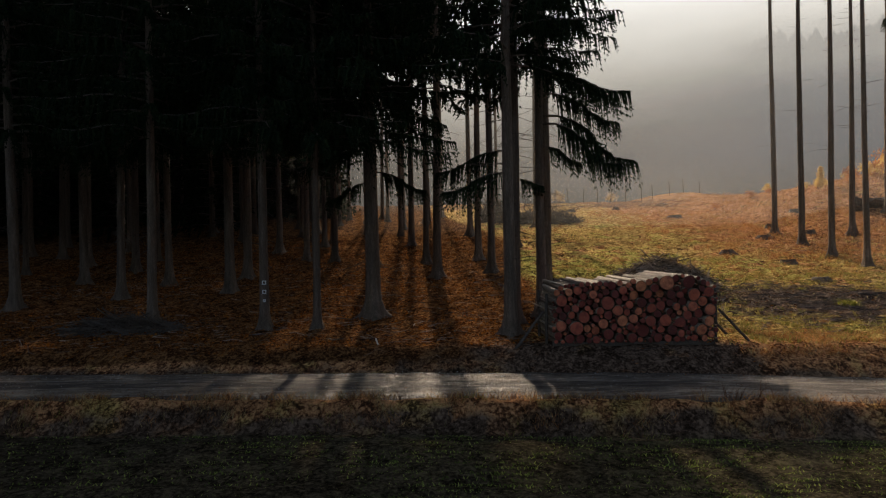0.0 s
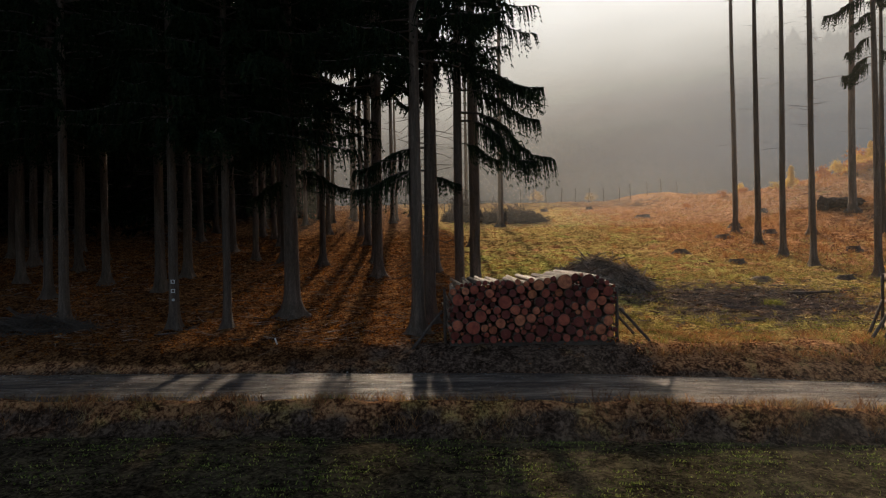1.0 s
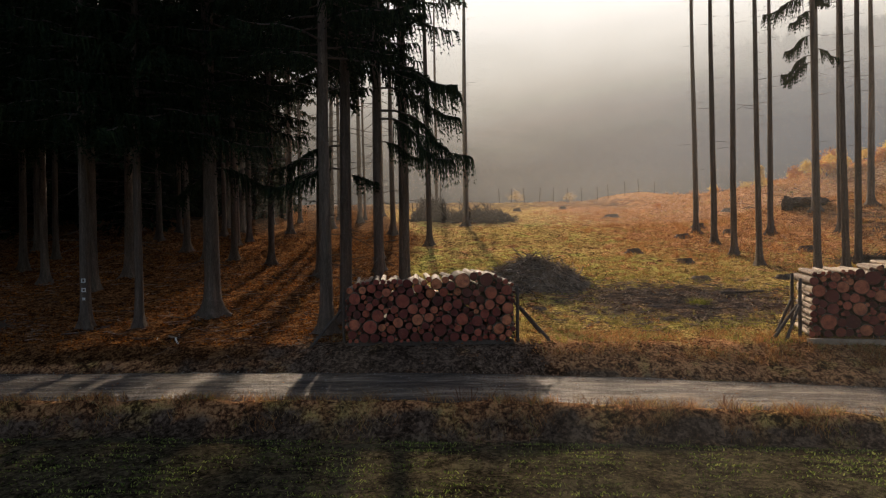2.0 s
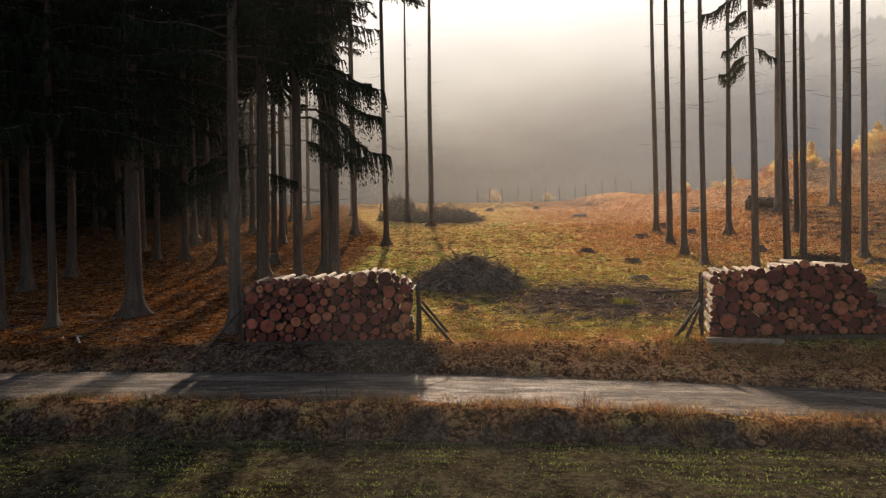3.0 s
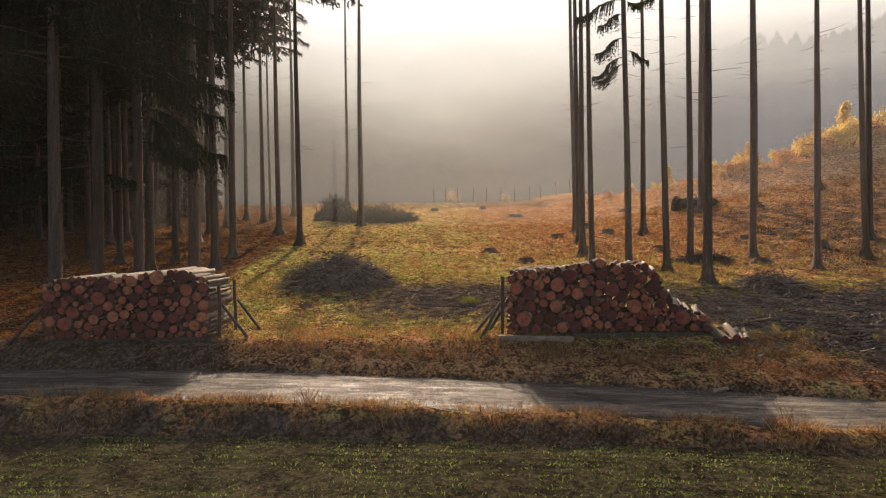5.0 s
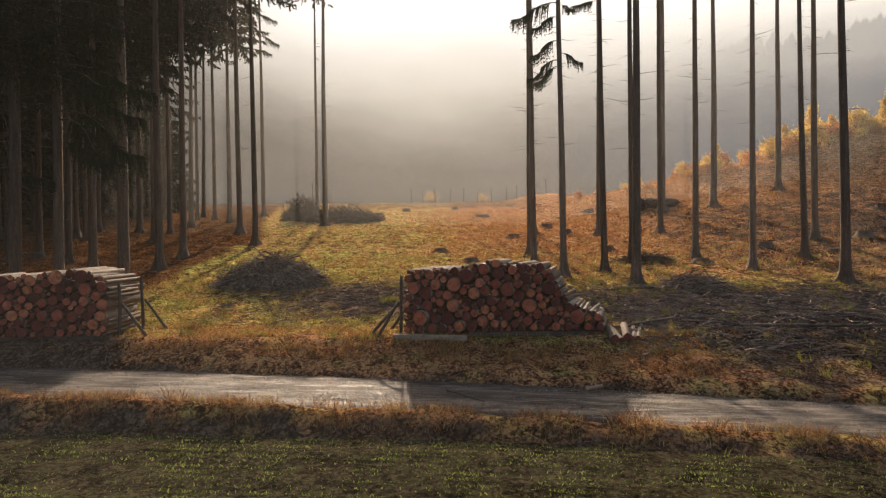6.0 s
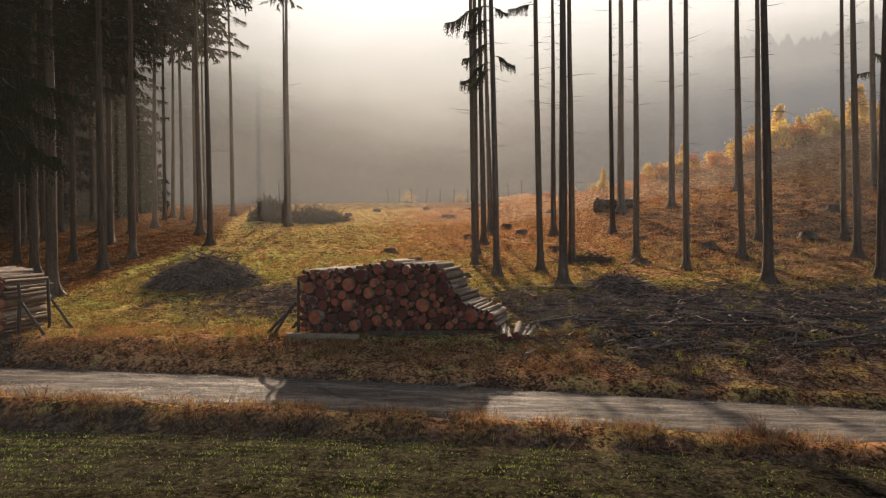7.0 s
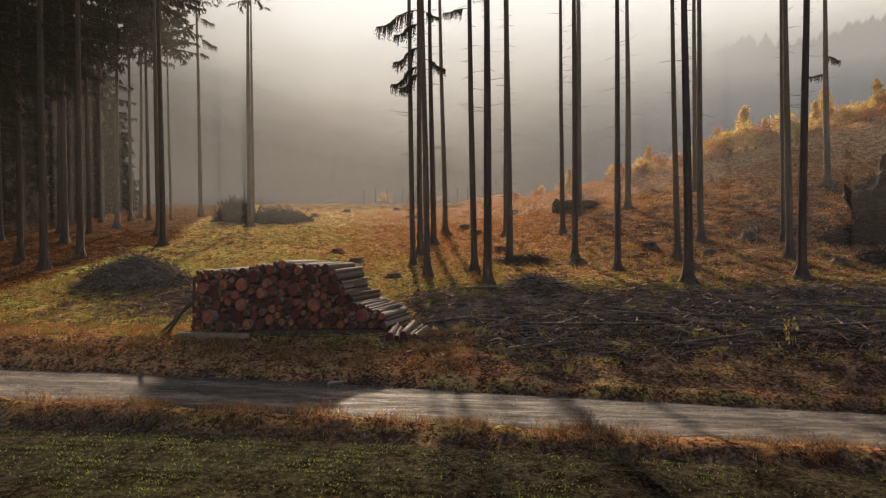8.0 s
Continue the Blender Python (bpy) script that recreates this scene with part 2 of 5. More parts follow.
def mat_backdrop():
    """The far valley side in mist with the sky over it: a plain glowing distance, haze and sun glow painted into its
    emission.
    """
    k = Nodes("glowing_misty_distance")
    geo = k.n("NewGeometry").outputs["Position"]
    xyz = k.n("SeparateXYZ", {0: geo})
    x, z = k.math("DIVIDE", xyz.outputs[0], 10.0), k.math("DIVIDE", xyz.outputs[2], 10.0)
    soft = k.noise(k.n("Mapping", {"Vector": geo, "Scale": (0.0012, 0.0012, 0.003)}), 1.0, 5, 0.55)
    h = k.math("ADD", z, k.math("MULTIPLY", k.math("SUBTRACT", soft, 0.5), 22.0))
    # painted glow: how far from the brightest part of the sky
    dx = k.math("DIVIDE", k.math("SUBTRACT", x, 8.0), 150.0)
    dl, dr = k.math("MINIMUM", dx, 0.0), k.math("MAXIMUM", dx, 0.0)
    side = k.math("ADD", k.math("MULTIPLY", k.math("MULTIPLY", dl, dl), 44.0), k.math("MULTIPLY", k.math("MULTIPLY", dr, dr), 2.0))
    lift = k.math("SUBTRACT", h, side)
    # haze and sky glow painted as one emission ramp, dark at the foot
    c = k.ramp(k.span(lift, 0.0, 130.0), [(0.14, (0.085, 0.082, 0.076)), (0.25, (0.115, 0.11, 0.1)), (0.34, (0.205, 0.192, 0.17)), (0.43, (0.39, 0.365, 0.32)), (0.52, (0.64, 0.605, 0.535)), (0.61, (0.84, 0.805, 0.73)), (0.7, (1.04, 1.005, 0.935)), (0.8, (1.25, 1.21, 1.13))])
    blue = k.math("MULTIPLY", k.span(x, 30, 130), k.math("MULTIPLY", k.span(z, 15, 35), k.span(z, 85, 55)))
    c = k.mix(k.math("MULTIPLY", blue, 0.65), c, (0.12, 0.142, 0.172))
    # tree line of the far hill, haze painted in, clearer away from the bright middle
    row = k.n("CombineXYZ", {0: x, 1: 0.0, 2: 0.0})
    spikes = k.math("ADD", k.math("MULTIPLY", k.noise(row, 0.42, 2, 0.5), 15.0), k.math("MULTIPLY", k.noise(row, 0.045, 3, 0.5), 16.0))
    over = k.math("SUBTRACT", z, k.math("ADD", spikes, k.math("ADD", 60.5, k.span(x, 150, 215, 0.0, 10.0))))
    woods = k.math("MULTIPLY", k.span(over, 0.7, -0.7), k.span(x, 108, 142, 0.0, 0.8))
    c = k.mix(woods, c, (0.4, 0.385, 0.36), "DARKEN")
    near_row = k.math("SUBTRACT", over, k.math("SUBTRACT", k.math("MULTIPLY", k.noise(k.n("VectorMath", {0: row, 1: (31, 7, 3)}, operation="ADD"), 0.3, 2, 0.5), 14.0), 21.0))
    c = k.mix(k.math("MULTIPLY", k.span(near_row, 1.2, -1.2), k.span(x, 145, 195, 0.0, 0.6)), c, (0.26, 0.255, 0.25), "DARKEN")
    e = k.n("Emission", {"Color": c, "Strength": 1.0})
    k.t.links.new(e.outputs[0], k.out.inputs[0])
    return k.m


M = dict(
    ground=mat_ground(), road=mat_road(),
    bark=mat_bark("spruce_bark", (0.036, 0.025, 0.018), (0.118, 0.085, 0.062), (0.27, 0.197, 0.145)),
    cut=mat_cut(), logbark=mat_logbark(),
    needles=mat_leaf("spruce_needles", (0.008, 0.014, 0.008), (0.018, 0.03, 0.014), (0.035, 0.05, 0.02), 0.15),
    twig=mat_plain("dead_twig", (0.045, 0.034, 0.026), (0.13, 0.1, 0.078), 20),
    slash=mat_plain("brown_slash", (0.055, 0.035, 0.024), (0.36, 0.245, 0.165), 9),
    stick=mat_plain("grey_sticks", (0.08, 0.054, 0.038), (0.46, 0.345, 0.25), 9),
    darkgrass=mat_leaf("withered_grass", (0.055, 0.025, 0.014), (0.14, 0.066, 0.034), (0.25, 0.135, 0.068), 0.3),
    straw=mat_leaf("dry_grass", (0.15, 0.08, 0.03), (0.37, 0.235, 0.1), (0.55, 0.41, 0.2), 0.4),
    rustgrass=mat_leaf("rust_grass", (0.17, 0.065, 0.022), (0.4, 0.17, 0.055), (0.58, 0.3, 0.11), 0.4),
    yellowgrass=mat_leaf("yellow_grass", (0.16, 0.125, 0.03), (0.36, 0.27, 0.075), (0.55, 0.43, 0.14), 0.4),
    greengrass=mat_leaf("green_grass", (0.08, 0.085, 0.016), (0.19, 0.185, 0.034), (0.34, 0.3, 0.065), 0.45),
    sprout=mat_leaf("field_sprouts", (0.036, 0.052, 0.011), (0.125, 0.165, 0.034), (0.36, 0.39, 0.1), 0.35),
    leaf=mat_leaf("leaf_litter", (0.06, 0.018, 0.005), (0.18, 0.055, 0.01), (0.32, 0.12, 0.02), 0.2),
    gold=mat_leaf("golden_leaves", (0.42, 0.24, 0.05), (0.66, 0.44, 0.09), (0.82, 0.64, 0.2), 0.45, 0.4),
    rustleaf=mat_leaf("rust_leaves", (0.25, 0.07, 0.02), (0.45, 0.16, 0.04), (0.62, 0.28, 0.07), 0.4, 0.4),
    stone=mat_plain("pale_stone", (0.2, 0.18, 0.16), (0.5, 0.47, 0.42), 8),
    earth=mat_plain("root_earth", (0.03, 0.022, 0.016), (0.12, 0.085, 0.06), 5, 0.95, 1.0),
    board=mat_plain("weathered_board", (0.2, 0.135, 0.085), (0.44, 0.33, 0.23), 7),
    paint=mat_plain("pale_paint", (0.5, 0.48, 0.44), (0.75, 0.73, 0.68), 10),
    backdrop=mat_backdrop(),
)

# ---- helpers of this scene ----
rng = np.random.default_rng(7)


def mesh(name, verts, faces, mats, smooth=False, index=None):
    me = bpy.data.meshes.new(name)
    me.from_pydata([tuple(v) for v in verts], [], faces)
    for m in mats:
        me.materials.append(m)
    if index is not None:
        me.polygons.foreach_set("material_index", index)
    if smooth:
        me.polygons.foreach_set("use_smooth", [True] * len(me.polygons))
    me.update()
    return me


def part(name, me, parent, m=None, label=""):
    ob = new(name, me)
    ob.parent = parent
    if m is not None:
        ob.matrix_basis = m
    return tagged(ob, label) if label else ob


def empty(name, m, label, category, group="", kind=""):
    ob = new(name)
    ob.empty_display_size = 0.3
    ob.matrix_basis = m
    return tagged(ob, label, category, group, kind)


def tube(points, radii, sides=8, cap=True):
    """Vertices and faces of a tube along points."""
    V, Fc = [], []
    pts = [Vector(p) for p in points]
    side = Vector((1, 0, 0))
    for i, (p, r) in enumerate(zip(pts, radii)):
        d = (pts[min(i + 1, len(pts) - 1)] - pts[max(i - 1, 0)]).normalized()
        if abs(d.dot(side)) > 0.9:
            side = Vector((0, 1, 0)) if abs(d.y) < 0.9 else Vector((0, 0, 1))
        u = d.cross(side).normalized()
        w = d.cross(u).normalized()
        for s in range(sides):
            a = 2 * math.pi * s / sides
            V.append(p + r * (math.cos(a) * u + math.sin(a) * w))
    for i in range(len(pts) - 1):
        for s in range(sides):
            a, b = i * sides + s, i * sides + (s + 1) % sides
            Fc.append((a, b, b + sides, a + sides))
    if cap:
        Fc.append(tuple(range(sides - 1, -1, -1)))
        Fc.append(tuple(range(len(V) - sides, len(V))))
    return V, Fc


class Heap:
    """Gathers many small pieces into one mesh."""
    def __init__(self):
        self.V, self.F, self.I = [], [], []

    def add(self, V, Fc, mat=0):
        o = len(self.V)
        self.V += [tuple(v) for v in V]
        self.F += [tuple(i + o for i in f) for f in Fc]
        self.I += [mat] * len(Fc)

    def stick(self, a, b, r0, r1, mat=0, bend=0.0, sides=4):
        a, b = Vector(a), Vector(b)
        mid = (a + b) / 2 + Vector(rng.normal(0, 1, 3)) * bend
        self.add(*tube([a, mid, b], [r0, (r0 + r1) / 2, r1], sides, False), mat)

    def mesh(self, name, mats, smooth=False):
        return mesh(name, self.V, self.F, mats, smooth, self.I)


def blades(name, xy, z, height, width, lean, mat, label, category):
    """One object of kind stuff: thin bent blades, two triangles each and more for tall ones."""
    n = len(xy)
    a = rng.uniform(0, 2 * math.pi, n)
    h = height * rng.uniform(0.55, 1.3, n)
    w = width * rng.uniform(0.7, 1.3, n)
    ln = lean * rng.uniform(0.2, 1.4, n) * h
    la = rng.uniform(0, 2 * math.pi, n)
    base = np.column_stack([xy, z])
    side = np.column_stack([np.cos(a) * w, np.sin(a) * w, np.zeros(n)])
    mid = base + np.column_stack([np.cos(la) * ln * 0.35, np.sin(la) * ln * 0.35, h * 0.6])
    tip = base + np.column_stack([np.cos(la) * ln, np.sin(la) * ln, h])
    V = np.stack([base - side, base + side, mid + side * 0.7, mid - side * 0.7, tip], 1).reshape(-1, 3)
    i = np.arange(n)[:, None] * 5
    quads = (i + np.array([0, 1, 2, 3])).tolist()
    tris = (i + np.array([3, 2, 4])).tolist()
    me = mesh(name, V.tolist(), quads + tris, [mat])
    return tagged(new(name, me), label, category, kind="stuff")


def scatter(n, x0, x1, y0, y1, keep=None):
    xy = np.column_stack([rng.uniform(x0, x1, n), rng.uniform(y0, y1, n)])
    if keep is not None:
        xy = xy[rng.random(n) < keep(xy[:, 0], xy[:, 1])]
    return xy


def clumpy(x, y, s, seed):
    return np.array([noise.noise((a * s, b * s, seed)) for a, b in zip(x, y)])


# ---- the lie of the land ----
FAR_EDGE = ([-60, -11, 0, 8, 16, 25, 34, 80], [18, 17.0, 16.5, 15.85, 15.25, 14.05, 12.7, 5])
TRACK_Z = ([-10, 6, 11, 15, 20, 26, 34, 60], [-0.13, -0.15, -0.28, -0.45, -0.64, -0.92, -1.22, -1.9])
RISE = ([18.5, 20, 23, 26, 30, 34, 40, 47, 58, 87, 96, 108, 135, 165, 300], [0.42, 0.5, 0.75, 1.15, 1.55, 2.05, 2.95, 4.05, 5.6, 9.3, 9.7, 9.2, 3.5, 3.0, 2.0])


def far_edge(x):
    return np.interp(x, *FAR_EDGE)


def ground_z(x, y):
    """Height of the land: field, verge, track, bank, and the slope behind."""
    x, y = np.asarray(x, float), np.asarray(y, float)
    # the side slope levels out behind its crest and falls away
    fall = np.clip(y - 66, 0, 90) * 0.15 * np.interp(x, [34, 44], [0.0, 1.0])
    y = np.where(y > 62, 62 + (y - 62) * np.interp(x, [34, 44], [1.0, 0.06]), y)
    s = y - far_edge(x)
    zr = np.interp(x, *TRACK_Z)
    zf = np.interp(x, [-20, 0, 10, 20, 26, 34, 60], [-0.54, -0.55, -0.6, -0.78, -0.97, -1.3, -2.0])
    pad = np.interp(x, [8, 20, 30, 40], [0.42, 0.27, 0.15, 0.1])
    top = np.interp(x, [8, 16, 23, 30], [1.1, 1.8, 3.0, 4.5])

    def lerp(a, b, lo, hi):
        return a + (b - a) * np.clip((s - lo) / (hi - lo), 0, 1)
    z = lerp(zf, zf - 0.05, -4.4, -4.0)
    z = np.where(s > -3.8, lerp(zf - 0.05, zr + 0.12, -3.8, -3.3), z)
    z = np.where(s > -3.15, lerp(zr + 0.12, zr, -3.15, -2.8), z)
    z = np.where(s > 0, lerp(zr, zr + 0.2, 0, 0.35), z)
    z = np.where(s > 0.35, lerp(zr + 0.2, pad, 0.35, top), z)
    up = np.clip((y - 17.0) / 2.6, 0, 1)
    up = up * up * (3 - 2 * up)
    z = np.where((s > 1.0) & (y > 17.0), z + (np.maximum(z, np.interp(y, *RISE)) - z) * up, z)
    close = 0.19 * np.clip(x - 27, 0, 120) * np.clip((y - 28) / 30, 0, 1)
    ridge = np.interp(x, [27, 46, 67, 75, 87, 99, 125, 200], [0, 2.2, 6.0, 8.7, 13.2, 18.2, 27, 36])
    far = np.clip((y - 55) / 40, 0, 1)
    z = z + np.where((y > 28) & (x > 27), close * (1 - far) + ridge * far, 0)
    z = z + 0.04 * np.clip(x - 27, 0, 60) * np.clip((y - 50) / 10, 0, 1)
    return np.where(fall > 0, np.maximum(z - fall, np.minimum(z, 1.0)), z)


def gz(x, y):
    return float(ground_z(x, y))


def forest_edge(y):
    return np.interp(y, [17, 19, 25, 33, 45, 60, 90], [1.5, 3.0, 4.6, 4.0, 4.5, 1.0, -4.0])


def covers(x, y, mid):
    """Shares of leaf litter, green, bare soil, field, rusty grass at a place."""
    s = y - far_edge(x)
    litter = np.clip((forest_edge(y) - x) / 1.6 + 0.5, 0, 1) * (s > 0.4)
    soil = np.exp(-(((x - 14.9) / 4.8) ** 2 + ((y - 23.7) / 4.0) ** 2) ** 2) * 0.85
    soil = np.maximum(soil, np.clip((x - 21.5) / 2, 0, 1) * np.clip((y - 17.2) / 1.5, 0, 1) * np.clip((26.0 - y) / 3, 0, 1) * 0.85)
    soil = np.maximum(soil, np.clip((x - 22) / 4, 0, 1) * np.clip((s - 0.3) / 0.5, 0, 1) * (y < 19) * 0.72)
    soil = np.maximum(soil, np.clip((x - 27) / 9, 0, 1) * np.clip((y - 22) / 3, 0, 1) * np.clip((52 - y) / 6, 0, 1) * 0.56)
    soil = np.maximum(soil, np.clip(1 - np.abs(s - 0.05) / 0.45, 0, 1) * 0.8)
    soil = np.maximum(soil, np.clip((9.2 - x) / 1.0, 0, 1) * np.clip((x + 3) / 6, 0, 1) * np.clip((2.6 - s) / 1.2, 0, 1) * (s > -0.5) * 0.8)
    soil = np.maximum(soil, ((s < -3.45) & (s > -4.2)) * 0.7)
    soil = np.maximum(soil, np.exp(-(((x - 47) / 7.5) ** 2 + ((y - 37) / 5.0) ** 2) ** 2) * 0.8)
    soil = np.maximum(soil, np.clip((y - 64) / 12, 0, 1) * np.clip((36 - x) / 8, 0, 1) * 0.55)
    field = np.clip((-3.75 - s) / 0.35, 0, 1)
    green = np.clip(0.5 + 0.9 * mid, 0, 1) * np.clip((60 - y) / 30, 0.45, 1) * np.clip((np.where(x < 18, 62, 30) - y) / 10, 0, 1) * np.clip((s - 1.2) / 1.5, 0, 1) * np.where(y < 24, np.clip((24 - x) / 3, 0.15, 1), 1)
    green = np.maximum(green, np.clip((x - 31) / 4, 0, 1) * np.clip((y - 19) / 2, 0, 1) * np.clip((28 - y) / 3, 0, 1) * 0.3)
    rust = np.clip((y - 32) / 10, 0, 1) * np.clip((x - 15) / 7, 0, 1) * 0.85
    rust = np.maximum(rust, 0.26 * (s > 1.5))
    rust = np.maximum(rust, np.clip((2.8 - s) / 1.2, 0, 1) * (s > 0) * np.interp(x, [21, 26], [0.8, 0.45]))
    rust = np.maximum(rust, ((s < -2.8) & (s > -4.3)) * 0.6)
    rust = np.maximum(rust, np.clip((x - 20) / 4, 0, 1) * np.clip((y - 25) / 3, 0, 1) * 0.68)
    return litter, green, soil, field, rust


def build_ground():
    def axis(near, step, far):
        a, b = near
        core = np.arange(a, b + step / 2, step)
        out, d, p = [], step, 0.0
        while p < far:
            d *= 1.22
            p += d
            out.append(p)
        return np.concatenate([a - np.array(out)[::-1], core, b + np.array(out)])
    xs, ys = axis((-26, 60), 0.3, 1800), axis((6, 48), 0.22, 1800)
    X, Y = np.meshgrid(xs, ys)
    x, y = X.ravel(), Y.ravel()
    z = ground_z(x, y)
    near = (np.abs(x - 17) < 60) & (y > 0) & (y < 130)
    mid, fine = np.zeros(len(x)), np.zeros(len(x))
    for i in np.nonzero(near)[0]:
        mid[i] = noise.noise((x[i] * 0.16, y[i] * 0.2, 3.1))
        fine[i] = noise.noise((x[i] * 1.1, y[i] * 1.1, 1.7)) + 0.6 * noise.noise((x[i] * 2.7, y[i] * 2.7, 5.2))
    s = y - far_edge(x)
    on_road = (s > -3.0) & (s < 0.3)
    rough = np.where(on_road, 0.0, np.where(s < -4.2, 0.035, np.where(s < 1.2, 0.08, np.where(y < 30, 0.1, 0.17))))
    z = z + fine * rough + mid * np.where(y > 22, 0.12, 0.0) - np.where(on_road, 0.06, 0)
    z += np.where(s < -4.2, 0.02 * np.sin(s * 2 * math.pi / 1.04), 0)
    litter, green, soil, field, rust = covers(x, y, mid)
    nx, ny = len(xs), len(ys)
    i = (np.arange(ny - 1)[:, None] * nx + np.arange(nx - 1)[None, :]).ravel()
    faces = np.column_stack([i, i + 1, i + nx + 1, i + nx]).tolist()
    me = mesh("ground", np.column_stack([x, y, z]).tolist(), faces, [M["ground"]], True)
    for name, cols in (("cover_a", (litter, green, soil)), ("cover_b", (field, rust, np.interp(x, [-6, 6, 20, 27], [0.2, 1.0, 1.0, 0.3])))):
        at = me.attributes.new(name, "FLOAT_COLOR", "POINT")
        at.data.foreach_set("color", np.column_stack([*cols, np.ones(len(x))]).ravel())
    tagged(new("ground", me), "sloping clearing with grass, leaf litter, bare soil and a sown field", "ground", kind="structure")


build_ground()


def build_road():
    xs = np.arange(-60, 80, 0.35)
    across = np.linspace(-2.95, 0.25, 22)
    V, n = [], len(across)
    for x in xs:
        for s in across:
            y = float(far_edge(x)) + s
            zr = float(np.interp(x, *TRACK_Z))
            rut = -0.05 * math.exp(-((s + 0.55) / 0.22) ** 2) - 0.05 * math.exp(-((s + 2.1) / 0.25) ** 2)
            end = -0.07 * max(0.0, abs(s + 1.35) - 1.35) / 0.25
            V.append((x, y + 0.08 * noise.noise((x * 0.7, s * 0.2, 9)), zr + rut + end + 0.02 + 0.02 * noise.noise((x * 0.8, s * 2.0, 2)) + 0.022 * noise.noise((x * 3, s * 4, 4))))
    Fc = [(i * n + j, (i + 1) * n + j, (i + 1) * n + j + 1, i * n + j + 1) for i in range(len(xs) - 1) for j in range(n - 1)]
    me = mesh("road", V, Fc, [M["road"]], True)
    q = np.tile(across, len(xs))
    wheel = np.exp(-((q + 0.62) / 0.36) ** 2) + np.exp(-((q + 2.08) / 0.4) ** 2)
    margin = np.clip((q + 0.22) / 0.35, 0, 1) + np.clip((-2.6 - q) / 0.3, 0, 1)
    lane = me.attributes.new("lane", "FLOAT_COLOR", "POINT")
    lane.data.foreach_set("color", np.column_stack([wheel, margin, 0 * q, 0 * q + 1]).ravel())
    tagged(new("road", me), "wet gravel forest track with two wheel ruts", "road", kind="structure")


build_road()

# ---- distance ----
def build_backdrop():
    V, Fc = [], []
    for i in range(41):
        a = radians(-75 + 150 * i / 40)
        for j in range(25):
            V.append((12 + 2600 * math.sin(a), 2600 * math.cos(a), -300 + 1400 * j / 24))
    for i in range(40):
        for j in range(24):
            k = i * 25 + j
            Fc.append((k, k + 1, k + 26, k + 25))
    tagged(new("backdrop", mesh("backdrop", V, Fc, [M["backdrop"]], True)), "glowing backdrop of a far wooded valley side, painted with sunlit mist under a bright sky", "backdrop", kind="structure")


build_backdrop()

PALE_MIST = (0.95, 0.93, 0.88)
VEILS = (
    # y, share that scatters, x from, x to, heights of its foot and top, tint, lengths of the soft ends
    # nearest sheet is added in place of lens glare, lifting the dark wood
    (6.5, 0.0105, 2.2, 32, (-3, -1, 30, 60), PALE_MIST, 4, 22),
    (24.4, 0.016, 0, 110, (0.6, 5, 22, 45), PALE_MIST, 40, 30),
    (43, 0.012, -22, 110, (3.0, 12, 26, 60), PALE_MIST, 40, 30),
    (50, 0.038, -25, 75, (3.6, 6, 16, 48), PALE_MIST, 40, 30),
    (76, 0.036, -50, 60, (7.2, 9.5, 11, 26), PALE_MIST, 40, 30),
)
for y0, thick, x0, x1, z, tint, r0, r1 in VEILS:
    xs = np.linspace(x0, x1, 30)
    V = [(x, y0 + 2.5 * math.sin(x * 0.05 + y0), zz) for x in xs for zz in (-4.0, 100.0)]
    Fc = [(2 * i, 2 * i + 2, 2 * i + 3, 2 * i + 1) for i in range(29)]
    tagged(new("mist", mesh("mist", V, Fc, [mat_mist("mist", thick, tint, x0, x1, *z, r0, r1)], True)), "thin sheet of morning mist over the slope, the nearest one added as lens glare", "mist", kind="stuff")

# ---- trees ----
def trunk_mesh(seed):
    """A unit trunk: 1 m across at breast height, 30 m tall, with root flare and a slight sweep."""
    r = np.random.default_rng(seed)
    hs = [-0.4, 0.0, 0.12, 0.3, 0.6, 1.1, 2.0, 4, 6.5, 9, 12, 15, 18, 21, 25, 30]
    sides, V, Fc = 14, [], []
    ph = r.uniform(0, 6.28, 4)
    for h in hs:
        flare = 1 + 1.15 * math.exp(-max(h, 0) / 0.28)
        rad = 0.5 * flare * (1 - max(h, 0) / 31) ** 0.8
        sway = 0.35 * (max(h, 0) / 26) ** 1.4
        cx, cy = sway * math.cos(ph[3]) + 0.05 * math.sin(h * 0.35 + ph[0]), sway * math.sin(ph[3]) + 0.05 * math.cos(h * 0.3 + ph[1])
        for s in range(sides):
            a = 2 * math.pi * s / sides
            lobe = 1 + 0.32 * math.exp(-max(h, 0) / 0.35) * math.cos(4 * a + ph[1]) + 0.04 * math.sin(3 * a + h * 2) + 0.03 * r.normal()
            V.append((cx + rad * lobe * math.cos(a), cy + rad * lobe * math.sin(a), h))
    for i in range(len(hs) - 1):
        for s in range(sides):
            a, b = i * sides + s, i * sides + (s + 1) % sides
            Fc.append((a, b, b + sides, a + sides))
    return mesh("trunk", V, Fc, [M["bark"]], True)


